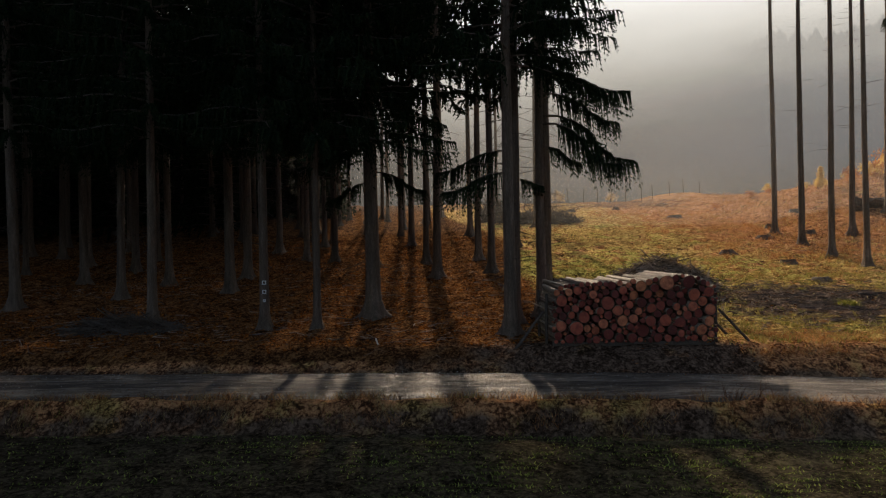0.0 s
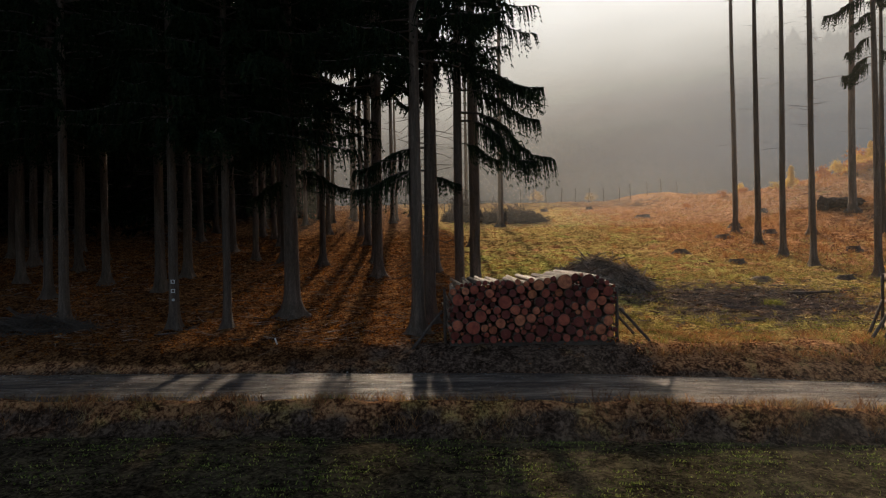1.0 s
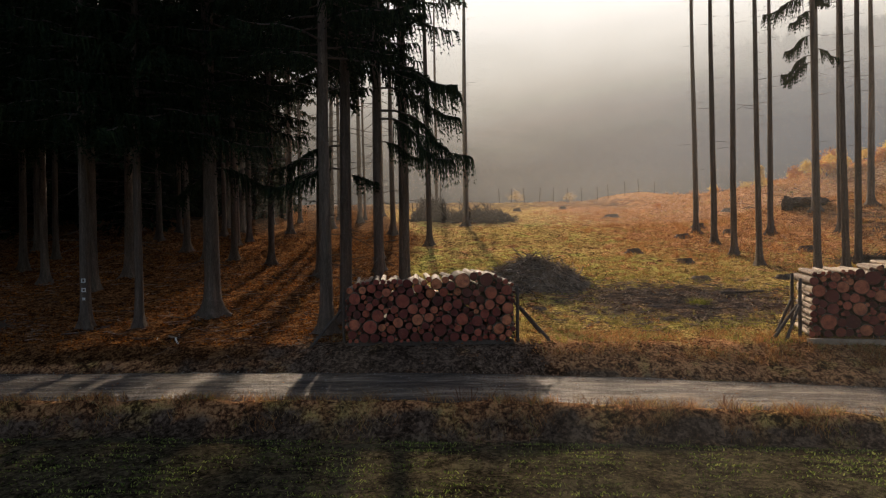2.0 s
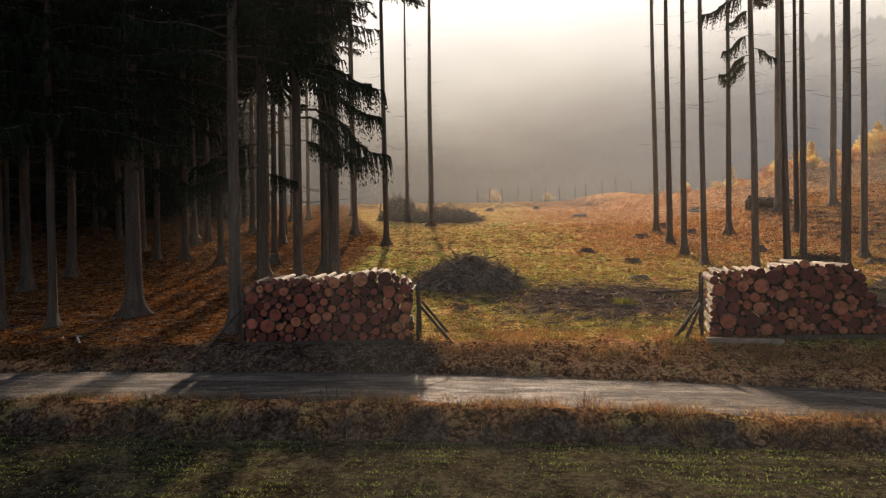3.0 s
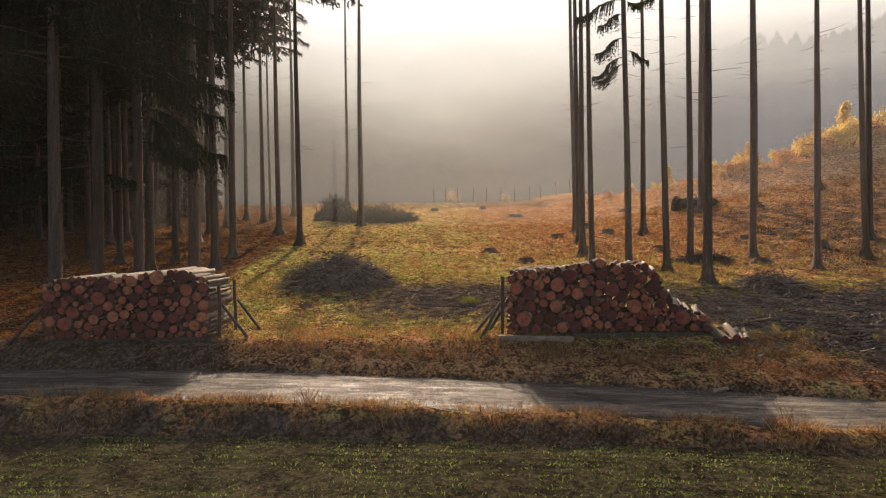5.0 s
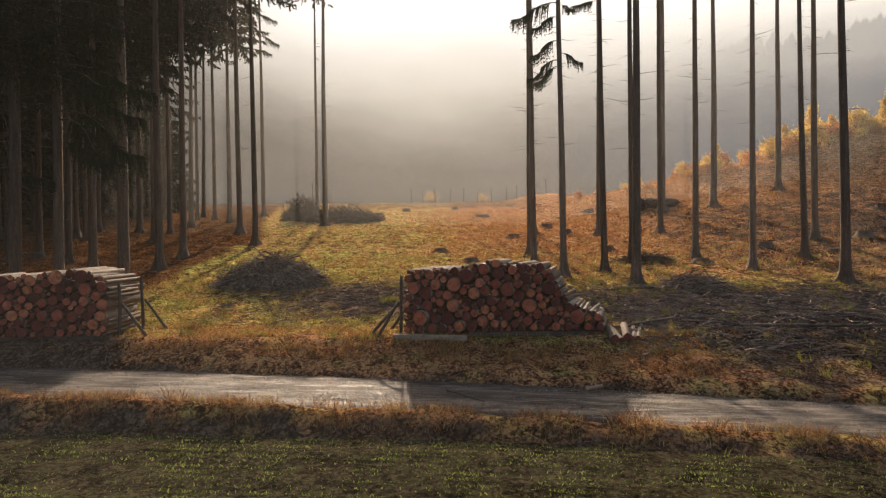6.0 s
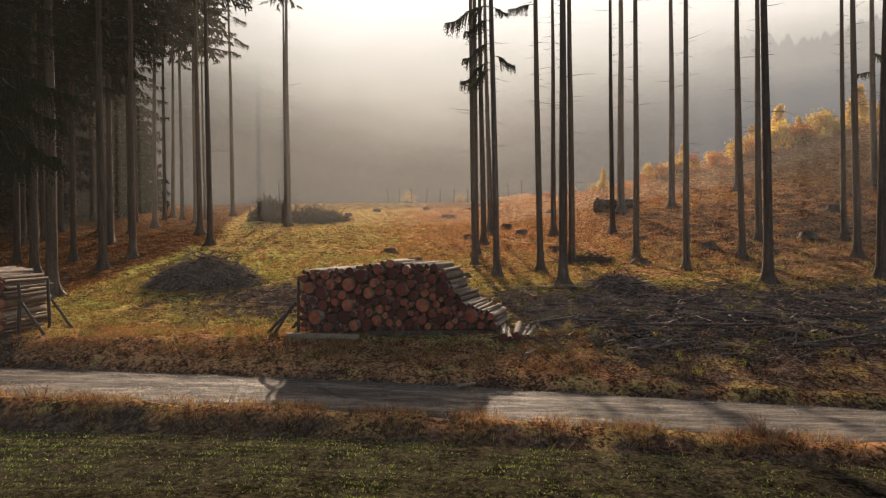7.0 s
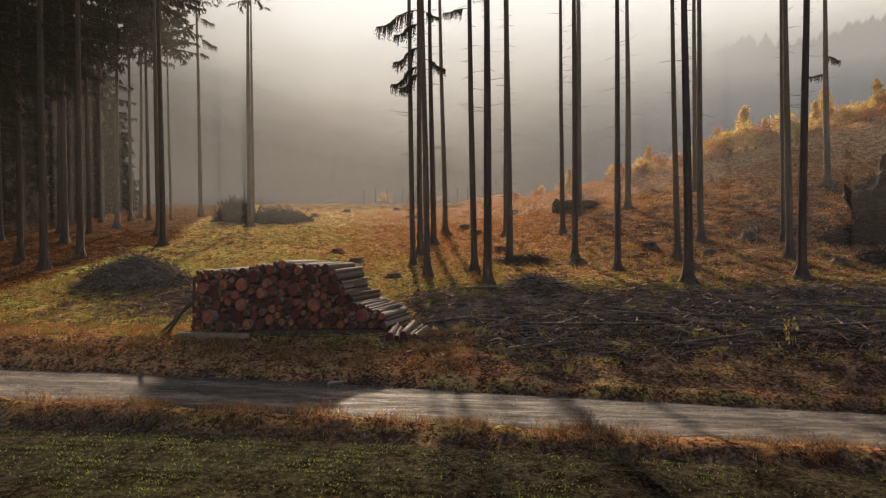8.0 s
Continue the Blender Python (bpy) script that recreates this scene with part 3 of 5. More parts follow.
def spray(H, r, start, way, length, droop, fine, bulk=1.0, mat=0, hang=1.0, tuft=(4, 2, 0.14, 0.3, 0.018, 0.04)):
    """A spruce branch: a drooping limb with side shoots hung with needle tufts."""
    way = Vector(way).normalized()
    pts, p, d = [Vector(start)], Vector(start), way.copy()
    steps = 6
    for i in range(steps):
        d = (d + Vector((0, 0, -droop * (0.35 + 0.25 * i) / steps * (1 if i < steps - 2 else -0.6)))).normalized()
        p = p + d * length / steps
        pts.append(p.copy())
    H.add(*tube(pts, [0.035 * length / 3 * (1 - i / (steps + 0.6)) + 0.004 for i in range(steps + 1)], 4, False), 1)
    side0 = way.cross(Vector((0, 0, 1))).normalized()
    count = int(fine * length * 5)
    for j in range(count):
        f = 0.18 + 0.82 * (j + r.random()) / count
        q = f * steps
        i = min(int(q), steps - 1)
        o = pts[i].lerp(pts[i + 1], q - i)
        sgn = 1 if r.random() < 0.5 else -1
        out = (side0 * sgn * r.uniform(0.3, 1.0) + way * r.uniform(0.2, 0.8) + Vector((0, 0, -r.uniform(0.3, 1.6) * hang))).normalized()
        ln = length * r.uniform(0.14, 0.3) * (1.15 - 0.7 * f) * hang ** 0.5
        segs, per, t0, t1, w0, w1 = tuft
        across = Vector(r.normal(0, 1, 3)).cross(out).normalized() * w1 * 0.85 * bulk
        other = across.cross(out).normalized() * w1 * 0.85 * bulk
        end, half = o + out * ln + Vector((0, 0, -0.05 * segs * segs * ln * 0.6)), o + out * ln * 0.5
        for u in (across, other):
            H.add([o - u * 0.6, o + u * 0.6, half + u, half - u, end], [(0, 1, 2, 3), (3, 2, 4)], mat)
        for k in range(segs):
            c = o + out * ln * (k + 0.3) / segs + Vector((0, 0, -0.05 * k * k * ln))
            for _ in range(per):
                tip = c + (out + Vector(r.normal(0, 0.55, 3)) + Vector((0, 0, -0.35))).normalized() * r.uniform(t0, t1) * (0.6 + 0.4 * bulk)
                w = Vector(r.normal(0, 1, 3)).cross(tip - c).normalized() * r.uniform(w0, w1) * bulk
                H.add([c - w, c + w, tip], [(0, 1, 2)], mat)


NEEDLED = (6, 3, 0.06, 0.15, 0.012, 0.024)      # many short tufts, for crowns seen from near


def crown_mesh(seed, z0, z1, radius, count, fine, low=0, bulk=1.0, tuft=(4, 2, 0.14, 0.3, 0.018, 0.04)):
    r = np.random.default_rng(seed)
    H = Heap()
    for i in range(count):
        f = (i + r.random()) / count
        h = z0 + (z1 - z0) * f
        a = i * 2.4 + r.normal(0, 0.4)
        ln = radius * (1 - f) ** 0.7 * r.uniform(0.65, 1.15) + 0.4
        spray(H, r, (0.1 * math.cos(a), 0.1 * math.sin(a), h), (math.cos(a), math.sin(a), 0.1 + 0.25 * f), ln, 1.0 - 0.4 * f, fine, bulk, hang=0.6, tuft=tuft)
    for i in range(low):
        a, h = r.uniform(0, 6.28), r.uniform(1.8, z0 + 1)
        H.stick((0.1 * math.cos(a), 0.1 * math.sin(a), h), (r.uniform(0.5, 1.6) * math.cos(a), r.uniform(0.5, 1.6) * math.sin(a), h + r.uniform(-0.5, 0.15)), 0.012, 0.004, 1, 0.06)
    return H.mesh("crown", [M["needles"], M["twig"]])


def dead_mesh(seed, z0, z1, count):
    r = np.random.default_rng(seed)
    H = Heap()
    for _ in range(count):
        a, h, ln = r.uniform(0, 6.28), r.uniform(z0, z1), r.choice([0.22, 0.36, 0.8, 1.4], p=[0.55, 0.27, 0.12, 0.06])
        H.stick((0.1 * math.cos(a), 0.1 * math.sin(a), h), (ln * math.cos(a), ln * math.sin(a), h + r.uniform(-0.25, 0.2) * ln), 0.014, 0.004, 0, 0.04 * ln)
    return H.mesh("dead_wood", [M["twig"]])


TRUNKS = [trunk_mesh(s) for s in range(5)]
EDGE = [crown_mesh(20 + s, 6.6, 28, 3.4, 160, 2.4, 26, 1.4, NEEDLED) for s in range(3)]
MIDDLE = [crown_mesh(26 + s, 9.0, 28, 2.9, 84, 1.0, 16, 2.0) for s in range(3)]
FOREST = [crown_mesh(30 + s, 7.0, 28, 3.0, 84, 0.85, 16, 2.6) for s in range(3)]
DENSE = [crown_mesh(66 + s, 13.6, 28, 3.2, 90, 1.1, 16, 2.6) for s in range(2)]
INNER = [crown_mesh(36 + s, 16.5, 28, 2.7, 64, 1.0, 20, 2.0) for s in range(2)]
THICK = [crown_mesh(46 + s, 0.8, 27, 3.4, 90, 0.7, 0, 3.6) for s in range(2)]
OPEN_EDGE = [crown_mesh(80 + s, 8.4, 28, 2.7, 120, 2.6, 40, 1.3, NEEDLED) for s in range(2)]
LIFTED = [crown_mesh(84 + s, 11.2, 28, 3.0, 80, 1.1, 18, 2.0) for s in range(2)]
TOPS = [crown_mesh(70 + s, 16.8, 29.5, 2.7, 90, 1.0, 24, 2.2) for s in range(2)]
HIGH = [crown_mesh(40 + s, 20.5, 29, 2.2, 34, 0.7, 0, 1.6) for s in range(2)]
DEAD = [dead_mesh(50 + s, 2.0, 20.0, 95) for s in range(4)]

STAND = {
    # edge of the dark wood: x, y, thickness
    "edge": [(-6.06, 20.75, .32), (-4.27, 20.67, .27), (-10.39, 21.8, .33), (-2.58, 22.7, .56), (2.15, 19.4, .4), (2.5, 21.2, .42), (3.55, 21.9, .36), (4.31, 25.1, .46), (-17.4, 24.8, .4)],
    "wood": [(-9.5, 27.3, .44), (-10.1, 31.6, .45), (-13.7, 30.6, .36), (-14, 26.6, .36), (-18.2, 31, .4), (-.23, 31.2, .44), (-3.9, 35.4, .36), (2.6, 32.3, .42),
             (2.17, 36.6, .42), (-.95, 35.9, .36), (-6.5, 36.9, .4), (-8.2, 37.0, .36), (-10.8, 40.6, .42), (-2.1, 42.5, .44), (5.1, 41.5, .4), (-8.2, 42.7, .36),
             (-5.9, 48.5, .4), (-11, 48.2, .36), (-10.4, 50.9, .44), (2.2, 47.6, .42), (-3.3, 52.3, .42), (-7, 56.8, .38), (-5.2, 58.8, .36), (-3.8, 59.5, .38),
             # the last five of this row are added to keep sun off the track
             (-1.5, 56.8, .44), (-1.2, 58.4, .26), (-6.1, 63, .4), (-3.2, 47.7, .36), (-7.9, 44.5, .38), (-9.6, 46.4, .38), (-12.6, 54.0, .4), (-9.4, 56.2, .36), (-12.9, 60.8, .4), (-9.3, 61.6, .38)],
    "open": [(8.05, 52.2, .48), (5.6, 62.2, .36), (0.02, 63, .44), (24.75, 45.3, .4), (23.74, 40.2, .4), (22.88, 35.7, .36), (22.48, 32.2, .32), (23.22, 28.5, .33), (25.67, 30.2, .34),
             (25.96, 26.3, .4), (29.14, 43.2, .4), (27.81, 32.4, .36), (39.88, 48.2, .52), (36.0, 49.0, .6), (32.86, 41.4, .36), (31.7, 33.3, .36), (33.0, 29.7, .34),
             (37.06, 32.0, .34), (40.25, 36.0, .4), (46.5, 50.5, .5), (34.9, 25.7, .42), (45.06, 35.3, .32), (40.6, 26.5, .4), (42.9, 31.2, .4), (55.5, 46.6, .52)],
}


def wood_crown(x, y):
    """Live crowns start higher on the stems that stand deeper in the wood, and low in its dense part."""
    # bases follow the low sun: it reaches the track, not the field
    if y < 29:
        return EDGE
    if x > 0:
        return INNER
    if x > -9 and y < 67:
        return MIDDLE if y < 34 else LIFTED if y < 46 else DENSE if y < 52 else TOPS if y < 61 else INNER
    if y < 41:
        return MIDDLE
    return FOREST if y < 45 or (x > -18 and y < 67) else THICK


def tree(x, y, d, kind, label):
    i = int(rng.integers(0, 1000))
    m = pose(x, y, gz(x, y) - 0.02, rng.normal(0, 0.3), rng.normal(0, 0.3) - 0.3, rng.uniform(0, 360))
    t = empty("spruce_tree", m, label, "tree", {"edge": "spruces at the wood's edge", "wood": "spruces in the dark wood", "open": "bare-stemmed spruces in the clearing"}[kind])
    tall = rng.uniform(0.94, 1.08)
    part("trunk", TRUNKS[i % 5], t, Matrix.Diagonal((d, d, tall, 1)))
    crowns = HIGH if kind == "open" else wood_crown(x, y) if kind == "wood" else INNER if (x, y) == (4.31, 25.1) else OPEN_EDGE if x > 0 else EDGE
    w = rng.uniform(0.85, 1.15)
    ob = part("crown", crowns[i % len(crowns)], t, pose(0, 0, 0, 0, 0, rng.uniform(0, 360)) @ Matrix.Diagonal((w, w, tall, 1)))
    tagged(ob, kind="stuff")
    if kind == "open":
        tagged(part("dead_wood", DEAD[i % 4], t, Matrix.Diagonal((1, 1, rng.uniform(0.9, 1.1), 1))), kind="stuff")
    return t


TREES = {}
for x, y, d in STAND["edge"]:
    TREES[(x, y)] = tree(x, y, d, "edge", "tall dark spruce with drooping branches at the edge of the wood")
for x, y, d in STAND["wood"]:
    tree(x, y, d, "wood", "tall slender spruce standing in the shade of the wood")
for x, y, d in STAND["open"]:
    TREES[(x, y)] = tree(x, y, d, "open", "bare-stemmed spruce with dead twigs standing in the clearing")
placed = [(x, y) for k in STAND.values() for x, y, _ in k]
# random stems added to darken the wood's gaps and shade the field
fill = []
for _ in range(3000):
    x, y = rng.uniform(-85, 3), rng.uniform(23, 112)
    if len(fill) < 230 and x < np.interp(y, [23, 40, 66, 112], [-13, -11.5, -6, -14]) and min(math.hypot(x - a, y - b) for a, b in placed) > 3.1:
        placed.append((x, y))
        fill.append((x, y))
for x, y in fill:
    if x > -14 - 0.3 * (y - 60) and y > 64:
        continue
    tree(x, y, rng.uniform(0.28, 0.46), "wood", "tall slender spruce standing in the shade of the wood")

# a thicket of young spruces, added behind the wood to block its bright gaps
YOUNG = [crown_mesh(60 + s, 0.4, 8.0, 2.1, 60, 0.8, 0, 2.6) for s in range(2)]
for _ in range(80):
    x, y = rng.uniform(-44, -3), rng.uniform(63, 82)
    if x > -10 - (y - 63) * 0.45:
        continue
    t = empty("young_spruce", pose(x, y, gz(x, y) - 0.02, 0, 0, rng.uniform(0, 360)), "young dark spruce added behind the wood to block its bright gaps", "tree", "young spruces")
    k = rng.uniform(0.8, 1.25) * (1.5 if x < -14 else 1.0)
    part("trunk", TRUNKS[0], t, Matrix.Diagonal((0.12, 0.12, 0.26 * k, 1)))
    tagged(part("crown", YOUNG[int(rng.integers(0, 2))], t, Matrix.Diagonal((k, k, k, 1))), kind="stuff")


def low_branches(tree_ob, seed, specs, name="low_branch"):
    """Single live limbs low on a stem: height, bearing in degrees, length, droop."""
    r = np.random.default_rng(seed)
    for h, a, ln, droop in specs:
        H = Heap()
        a = radians(a)
        spray(H, r, (0, 0, 0), (math.cos(a), math.sin(a), 0.12), ln, droop, 6.0, 1.15, 0, 0.9, NEEDLED)
        z = tree_ob.matrix_basis.to_euler().z
        tagged(part(name, H.mesh(name, [M["needles"], M["twig"]]), tree_ob, pose(0, 0, h, 0, 0, -math.degrees(z))), kind="stuff")


low_branches(TREES[(3.55, 21.9)], 3, [(7.3, -8, 3.9, 3.0), (7.0, -25, 3.5, 3.4), (6.2, 5, 1.7, 2.2), (8.6, -30, 3.4, 1.6), (9.0, 20, 3.3, 1.5), (8.1, 5, 3.2, 2.0)])
low_branches(TREES[(4.31, 25.1)], 13, [(11.5, -20, 1.2, 1.0), (13.6, 40, 1.5, 1.0), (14.8, 200, 1.6, 1.0)])
low_branches(TREES[(2.5, 21.2)], 4, [(5.2, 200, 2.8, 1.6), (6.0, 160, 3.0, 1.4), (5.0, 20, 1.2, 1.2)])
low_branches(TREES[(-2.58, 22.7)], 5, [(5.4, 30, 2.4, 1.6), (6.2, 190, 2.8, 1.5), (5.0, 150, 2.2, 1.6)])
low_branches(TREES[(23.22, 28.5)], 6, [(13.0, 175, 2.4, 1.9), (12.3, 200, 1.7, 2.6), (11.2, 185, 1.7, 3.0), (10.3, 180, 1.9, 3.4), (10.0, 160, 1.5, 3.4), (10.6, -10, 1.2, 2.8), (12.9, 10, 0.8, 1.6)])
low_branches(TREES[(25.67, 30.2)], 7, [(13.6, 170, 1.3, 1.0), (14.6, 20, 1.2, 1.0)])
low_branches(TREES[(5.6, 62.2)], 8, [(23.6, 180, 2.2, 1.8), (24.6, 200, 1.8, 1.6), (23.2, 10, 1.3, 1.6), (25.6, 0, 1.6, 1.6), (26.5, 170, 2.0, 1.4)])
low_branches(TREES[(0.02, 63)], 9, [(18.5, 20, 2.0, 2.0), (20.6, 0, 1.8, 1.8), (17.0, -20, 1.4, 2.0), (20, 180, 1.6, 2.0)])
low_branches(TREES[(55.5, 46.6)], 10, [(9.0, 180, 1.4, 1.0), (10.5, 20, 1.6, 1.0)])

# pale way-marks on one stem of the wood's edge
mark_tree = TREES[(-6.06, 20.75)]
for h, w in ((1.86, 0.13), (1.55, 0.13), (1.28, 0.08)):
    H = Heap()
    t = 0.025
    for x0, x1, z0, z1 in ((-w / 2, w / 2, 0, t), (-w / 2, w / 2, w - t, w), (-w / 2, -w / 2 + t, t, w - t), (w / 2 - t, w / 2, t, w - t)):
        H.add([(x0, 0, z0), (x1, 0, z0), (x1, 0, z1), (x0, 0, z1), (x0, 0.02, z0), (x1, 0.02, z0), (x1, 0.02, z1), (x0, 0.02, z1)], [(0, 1, 2, 3), (0, 4, 5, 1), (1, 5, 6, 2), (2, 6, 7, 3), (3, 7, 4, 0)])
    z = math.degrees(mark_tree.matrix_basis.to_euler().z)
    part("way_mark", H.mesh("way_mark", [M["paint"]]), mark_tree, pose(0, 0, 0, 0, 0, -z) @ pose(0.05, -0.2, h - 0.3), "pale painted square way-mark")

# ---- log piles ----
def log_mesh(seed):
    """A unit log: 1 m across and 1 m long along y, its near sawn end at y = 0, slightly out of round."""
    r = np.random.default_rng(seed)
    sides, V = 14, []
    ph, amp = r.uniform(0, 6.28, 3), r.uniform(0.02, 0.07, 3)
    tilt = r.normal(0, 0.05, 2)
    for y, s in ((0.0, 0.485), (0.006, 0.5), (0.35, 0.49), (0.7, 0.475), (0.994, 0.46), (1.0, 0.45)):
        for k in range(sides):
            a = 2 * math.pi * k / sides
            rr = s * (1 + amp[0] * math.cos(2 * a + ph[0]) + amp[1] * math.cos(3 * a + ph[1]) + 0.02 * r.normal())
            V.append((rr * math.cos(a), y + (tilt[0] * rr * math.cos(a) + tilt[1] * rr * math.sin(a)) * (0.3 if y < 0.5 else 0), rr * math.sin(a)))
    Fc, I = [], []
    for i in range(5):
        for k in range(sides):
            a, b = i * sides + k, i * sides + (k + 1) % sides
            Fc.append((a, a + sides, b + sides, b))
            I.append(0)
    V += [(0, -0.004, 0), (0, 1.0, 0)]
    c0, c1 = len(V) - 2, len(V) - 1
    for k in range(sides):
        Fc.append((k, (k + 1) % sides, c0))
        Fc.append((5 * sides + (k + 1) % sides, 5 * sides + k, c1))
        I += [1, 1]
    return mesh("log", V, Fc, [M["logbark"], M["cut"]], False, I)


LOGS = [log_mesh(s) for s in range(9)]
for me in LOGS:
    me.polygons.foreach_set("use_smooth", [len(p.vertices) == 4 for p in me.polygons])


def pack(width, profile, seed, big):
    """Circles dropped into a heap under a top line: x, z, radius."""
    r = np.random.default_rng(seed)
    C = np.zeros((0, 3))

    def rest(x, rad):
        z = rad
        if len(C):
            d = np.abs(C[:, 0] - x)
            near = d < C[:, 2] + rad
            if near.any():
                z = max(z, float((C[near, 1] + np.sqrt((C[near, 2] + rad) ** 2 - d[near] ** 2)).max()))
        return z

    fails = 0
    while fails < 60:
        rad = float(r.choice([0.06, 0.085, 0.11, 0.135, 0.165, 0.21], p=[0.17, 0.22, 0.22, 0.19, 0.13, 0.07])) * r.uniform(0.9, 1.12) * big
        xs = r.uniform(rad, width - rad, 46)
        zs = [rest(x, rad) for x in xs]
        ok = [(z, x) for x, z in zip(xs, zs) if z + rad < np.interp(x, *profile) + 0.06]
        if not ok:
            fails += 1
            continue
        fails = max(0, fails - 1)
        z, x = min(ok)
        C = np.vstack([C, [x, z, rad * 0.985]])
    # small stuff in the gaps
    for _ in range(5000):
        rad = r.uniform(0.026, 0.06)
        x, z = r.uniform(rad, width - rad), r.uniform(rad, 2.0)
        if z + rad < np.interp(x, *profile) - 0.1 and (np.hypot(C[:, 0] - x, C[:, 1] - z) > C[:, 2] + rad * 0.94).all():
            C = np.vstack([C, [x, z, rad]])
    return C


def log_pile(x0, y0, width, profile, length, seed, label, turn=0.0, big=1.0, fan=0.0):
    r = np.random.default_rng(seed)
    z0 = max(gz(x0 + 0.5, y0 + 0.3), gz(x0 + width - 0.5, y0 + 0.3))
    pile = empty("log_pile", pose(x0, y0, z0 + 0.06, 0, 0, 0), label, "log pile", "log piles beside the track")
    for x, z, rad in pack(width, profile, seed, big):
        ln = length * r.uniform(0.95, 1.06)
        top = z + rad > np.interp(x, *profile) - 0.18
        m = pose(x, r.normal(0, 0.045) - 0.02, z, r.normal(0.3, 0.4), 0, turn + fan * (x / width) ** 1.3 + r.normal(0, 1.0) + (r.normal(0, 2.5) if top else 0)) @ pose(0, 0, 0, 0, r.uniform(0, 360), 0)
        part("log", LOGS[int(r.integers(0, 9))], pile, m @ Matrix.Diagonal((2 * rad, ln, 2 * rad, 1)))
    return pile


A_TOP = ([0, 0.3, 0.9, 2.0, 3.0, 3.6, 4.2, 4.7], [1.35, 1.62, 1.7, 1.72, 1.82, 1.9, 1.8, 1.5])
B_TOP = ([0, 0.2, 1.2, 2.3, 2.65, 3.0, 4.0, 4.3, 4.6, 4.95, 5.3, 5.9], [1.55, 1.82, 1.85, 1.98, 2.12, 1.98, 1.95, 1.75, 1.15, 0.78, 0.6, 0.42])
log_pile(3.05, 17.2, 4.7, A_TOP, 2.2, 11, "neat pile of sawn spruce logs with reddish ends beside the track", 3.0, 0.93)
log_pile(16.02, 17.45, 5.9, B_TOP, 2.05, 12, "pile of sawn spruce logs sloping down at one end", -21.0, 0.97, 2.0)


def pole(name, a, b, r0, r1, label, mat="stick", group=""):
    H = Heap()
    a, b = Vector(a), Vector(b)
    n = 5
    pts = [a.lerp(b, i / n) - a + Vector(rng.normal(0, 0.006, 3)) for i in range(n + 1)]
    H.add(*tube(pts, [r0 + (r1 - r0) * i / n for i in range(n + 1)], 8))
    ob = new(name, H.mesh(name, [M[mat]], True))
    ob.matrix_basis = Matrix.Translation(a)
    return tagged(ob, label, "pole", group)


def on(x, y, h=0.0):
    return (x, y, gz(x, y) + h)


PROP = "props of the log piles"
for y in (17.55, 18.95):
    pole("support_post", on(7.86, y, -0.2), on(7.84, y, 1.55), 0.05, 0.045, "upright wooden stake holding the log pile", "twig", PROP)
    pole("brace", on(8.75, y - 0.25, -0.03), on(7.93, y, 0.95), 0.045, 0.04, "slanting wooden brace against the log pile", "twig", PROP)
    pole("support_post", on(2.96, y, -0.2), on(2.98, y, 1.45), 0.045, 0.04, "upright wooden stake holding the log pile", "twig", PROP)
pole("brace", on(2.05, 17.3, -0.03), on(2.9, 17.6, 0.95), 0.045, 0.04, "slanting wooden brace against the log pile", "twig", PROP)
for x, y in ((15.95, 17.75), (16.42, 18.95)):
    pole("support_post", on(x, y, -0.2), on(x + 0.02, y, 1.7), 0.05, 0.045, "upright wooden stake holding the log pile", "twig", PROP)
for dx, y in ((-0.95, 17.5), (-0.6, 17.3), (-0.7, 18.4)):
    head = 15.88 + 0.38 * (y - 17.3)
    pole("brace", on(head + dx, y, -0.03), on(head, y + 0.35, 0.95), 0.05, 0.04, "slanting wooden brace against the log pile", "twig", PROP)


def plank(name, x0, y0, z0, x1, y1, z1, w, h, mat, label):
    a, b = Vector((x0, y0, z0)), Vector((x1, y1, z1))
    bm = bmesh.new()
    bmesh.ops.create_cube(bm, size=1.0, matrix=Matrix.Diagonal(((b - a).length, w, h, 1)))
    bmesh.ops.bevel(bm, geom=bm.edges[:], offset=0.012, segments=2, affect="EDGES")
    me = bpy.data.meshes.new(name)
    bm.to_mesh(me)
    me.materials.append(M[mat])
    ob = new(name, me)
    ob.matrix_basis = Matrix.Translation((a + b) / 2) @ (b - a).to_track_quat("X", "Z").to_matrix().to_4x4()
    return tagged(ob, label, "timber")


plank("base_timber", 15.75, 17.05, gz(15.75, 17.05) + 0.04, 17.85, 16.98, gz(17.85, 16.98) + 0.05, 0.16, 0.15, "board", "pale weathered timber lying under the log pile")
plank("base_timber", 17.9, 17.5, gz(18, 17.5) + 0.03, 21.9, 17.6, gz(21.9, 17.6) + 0.03, 0.2, 0.14, "twig", "dark timber lying under the log pile")
plank("base_timber", 3.1, 17.35, gz(3.1, 17.35) + 0.03, 7.7, 17.35, gz(7.7, 17.35) + 0.03, 0.2, 0.13, "twig", "dark timber lying under the log pile")

for k, (dx, a, ln, rad) in enumerate(((0.0, -8, 1.2, 0.1), (0.22, -4, 1.1, 0.06), (0.42, -14, 1.3, 0.095), (0.64, -18, 1.2, 0.055), (0.78, -22, 1.0, 0.05))):
    x, y = 22.0 + 0.95 * dx, 16.75 + 0.06 * k
    ob = new("loose_log", LOGS[k])
    rad *= 1.3
    ob.matrix_basis = pose(x, y, gz(x, y) + rad + 0.02, 8, 0, a) @ Matrix.Diagonal((2 * rad, ln, 2 * rad, 1))
    tagged(ob, "short thin spruce log lying loose on the ground beside the pile", "log", "loose logs")

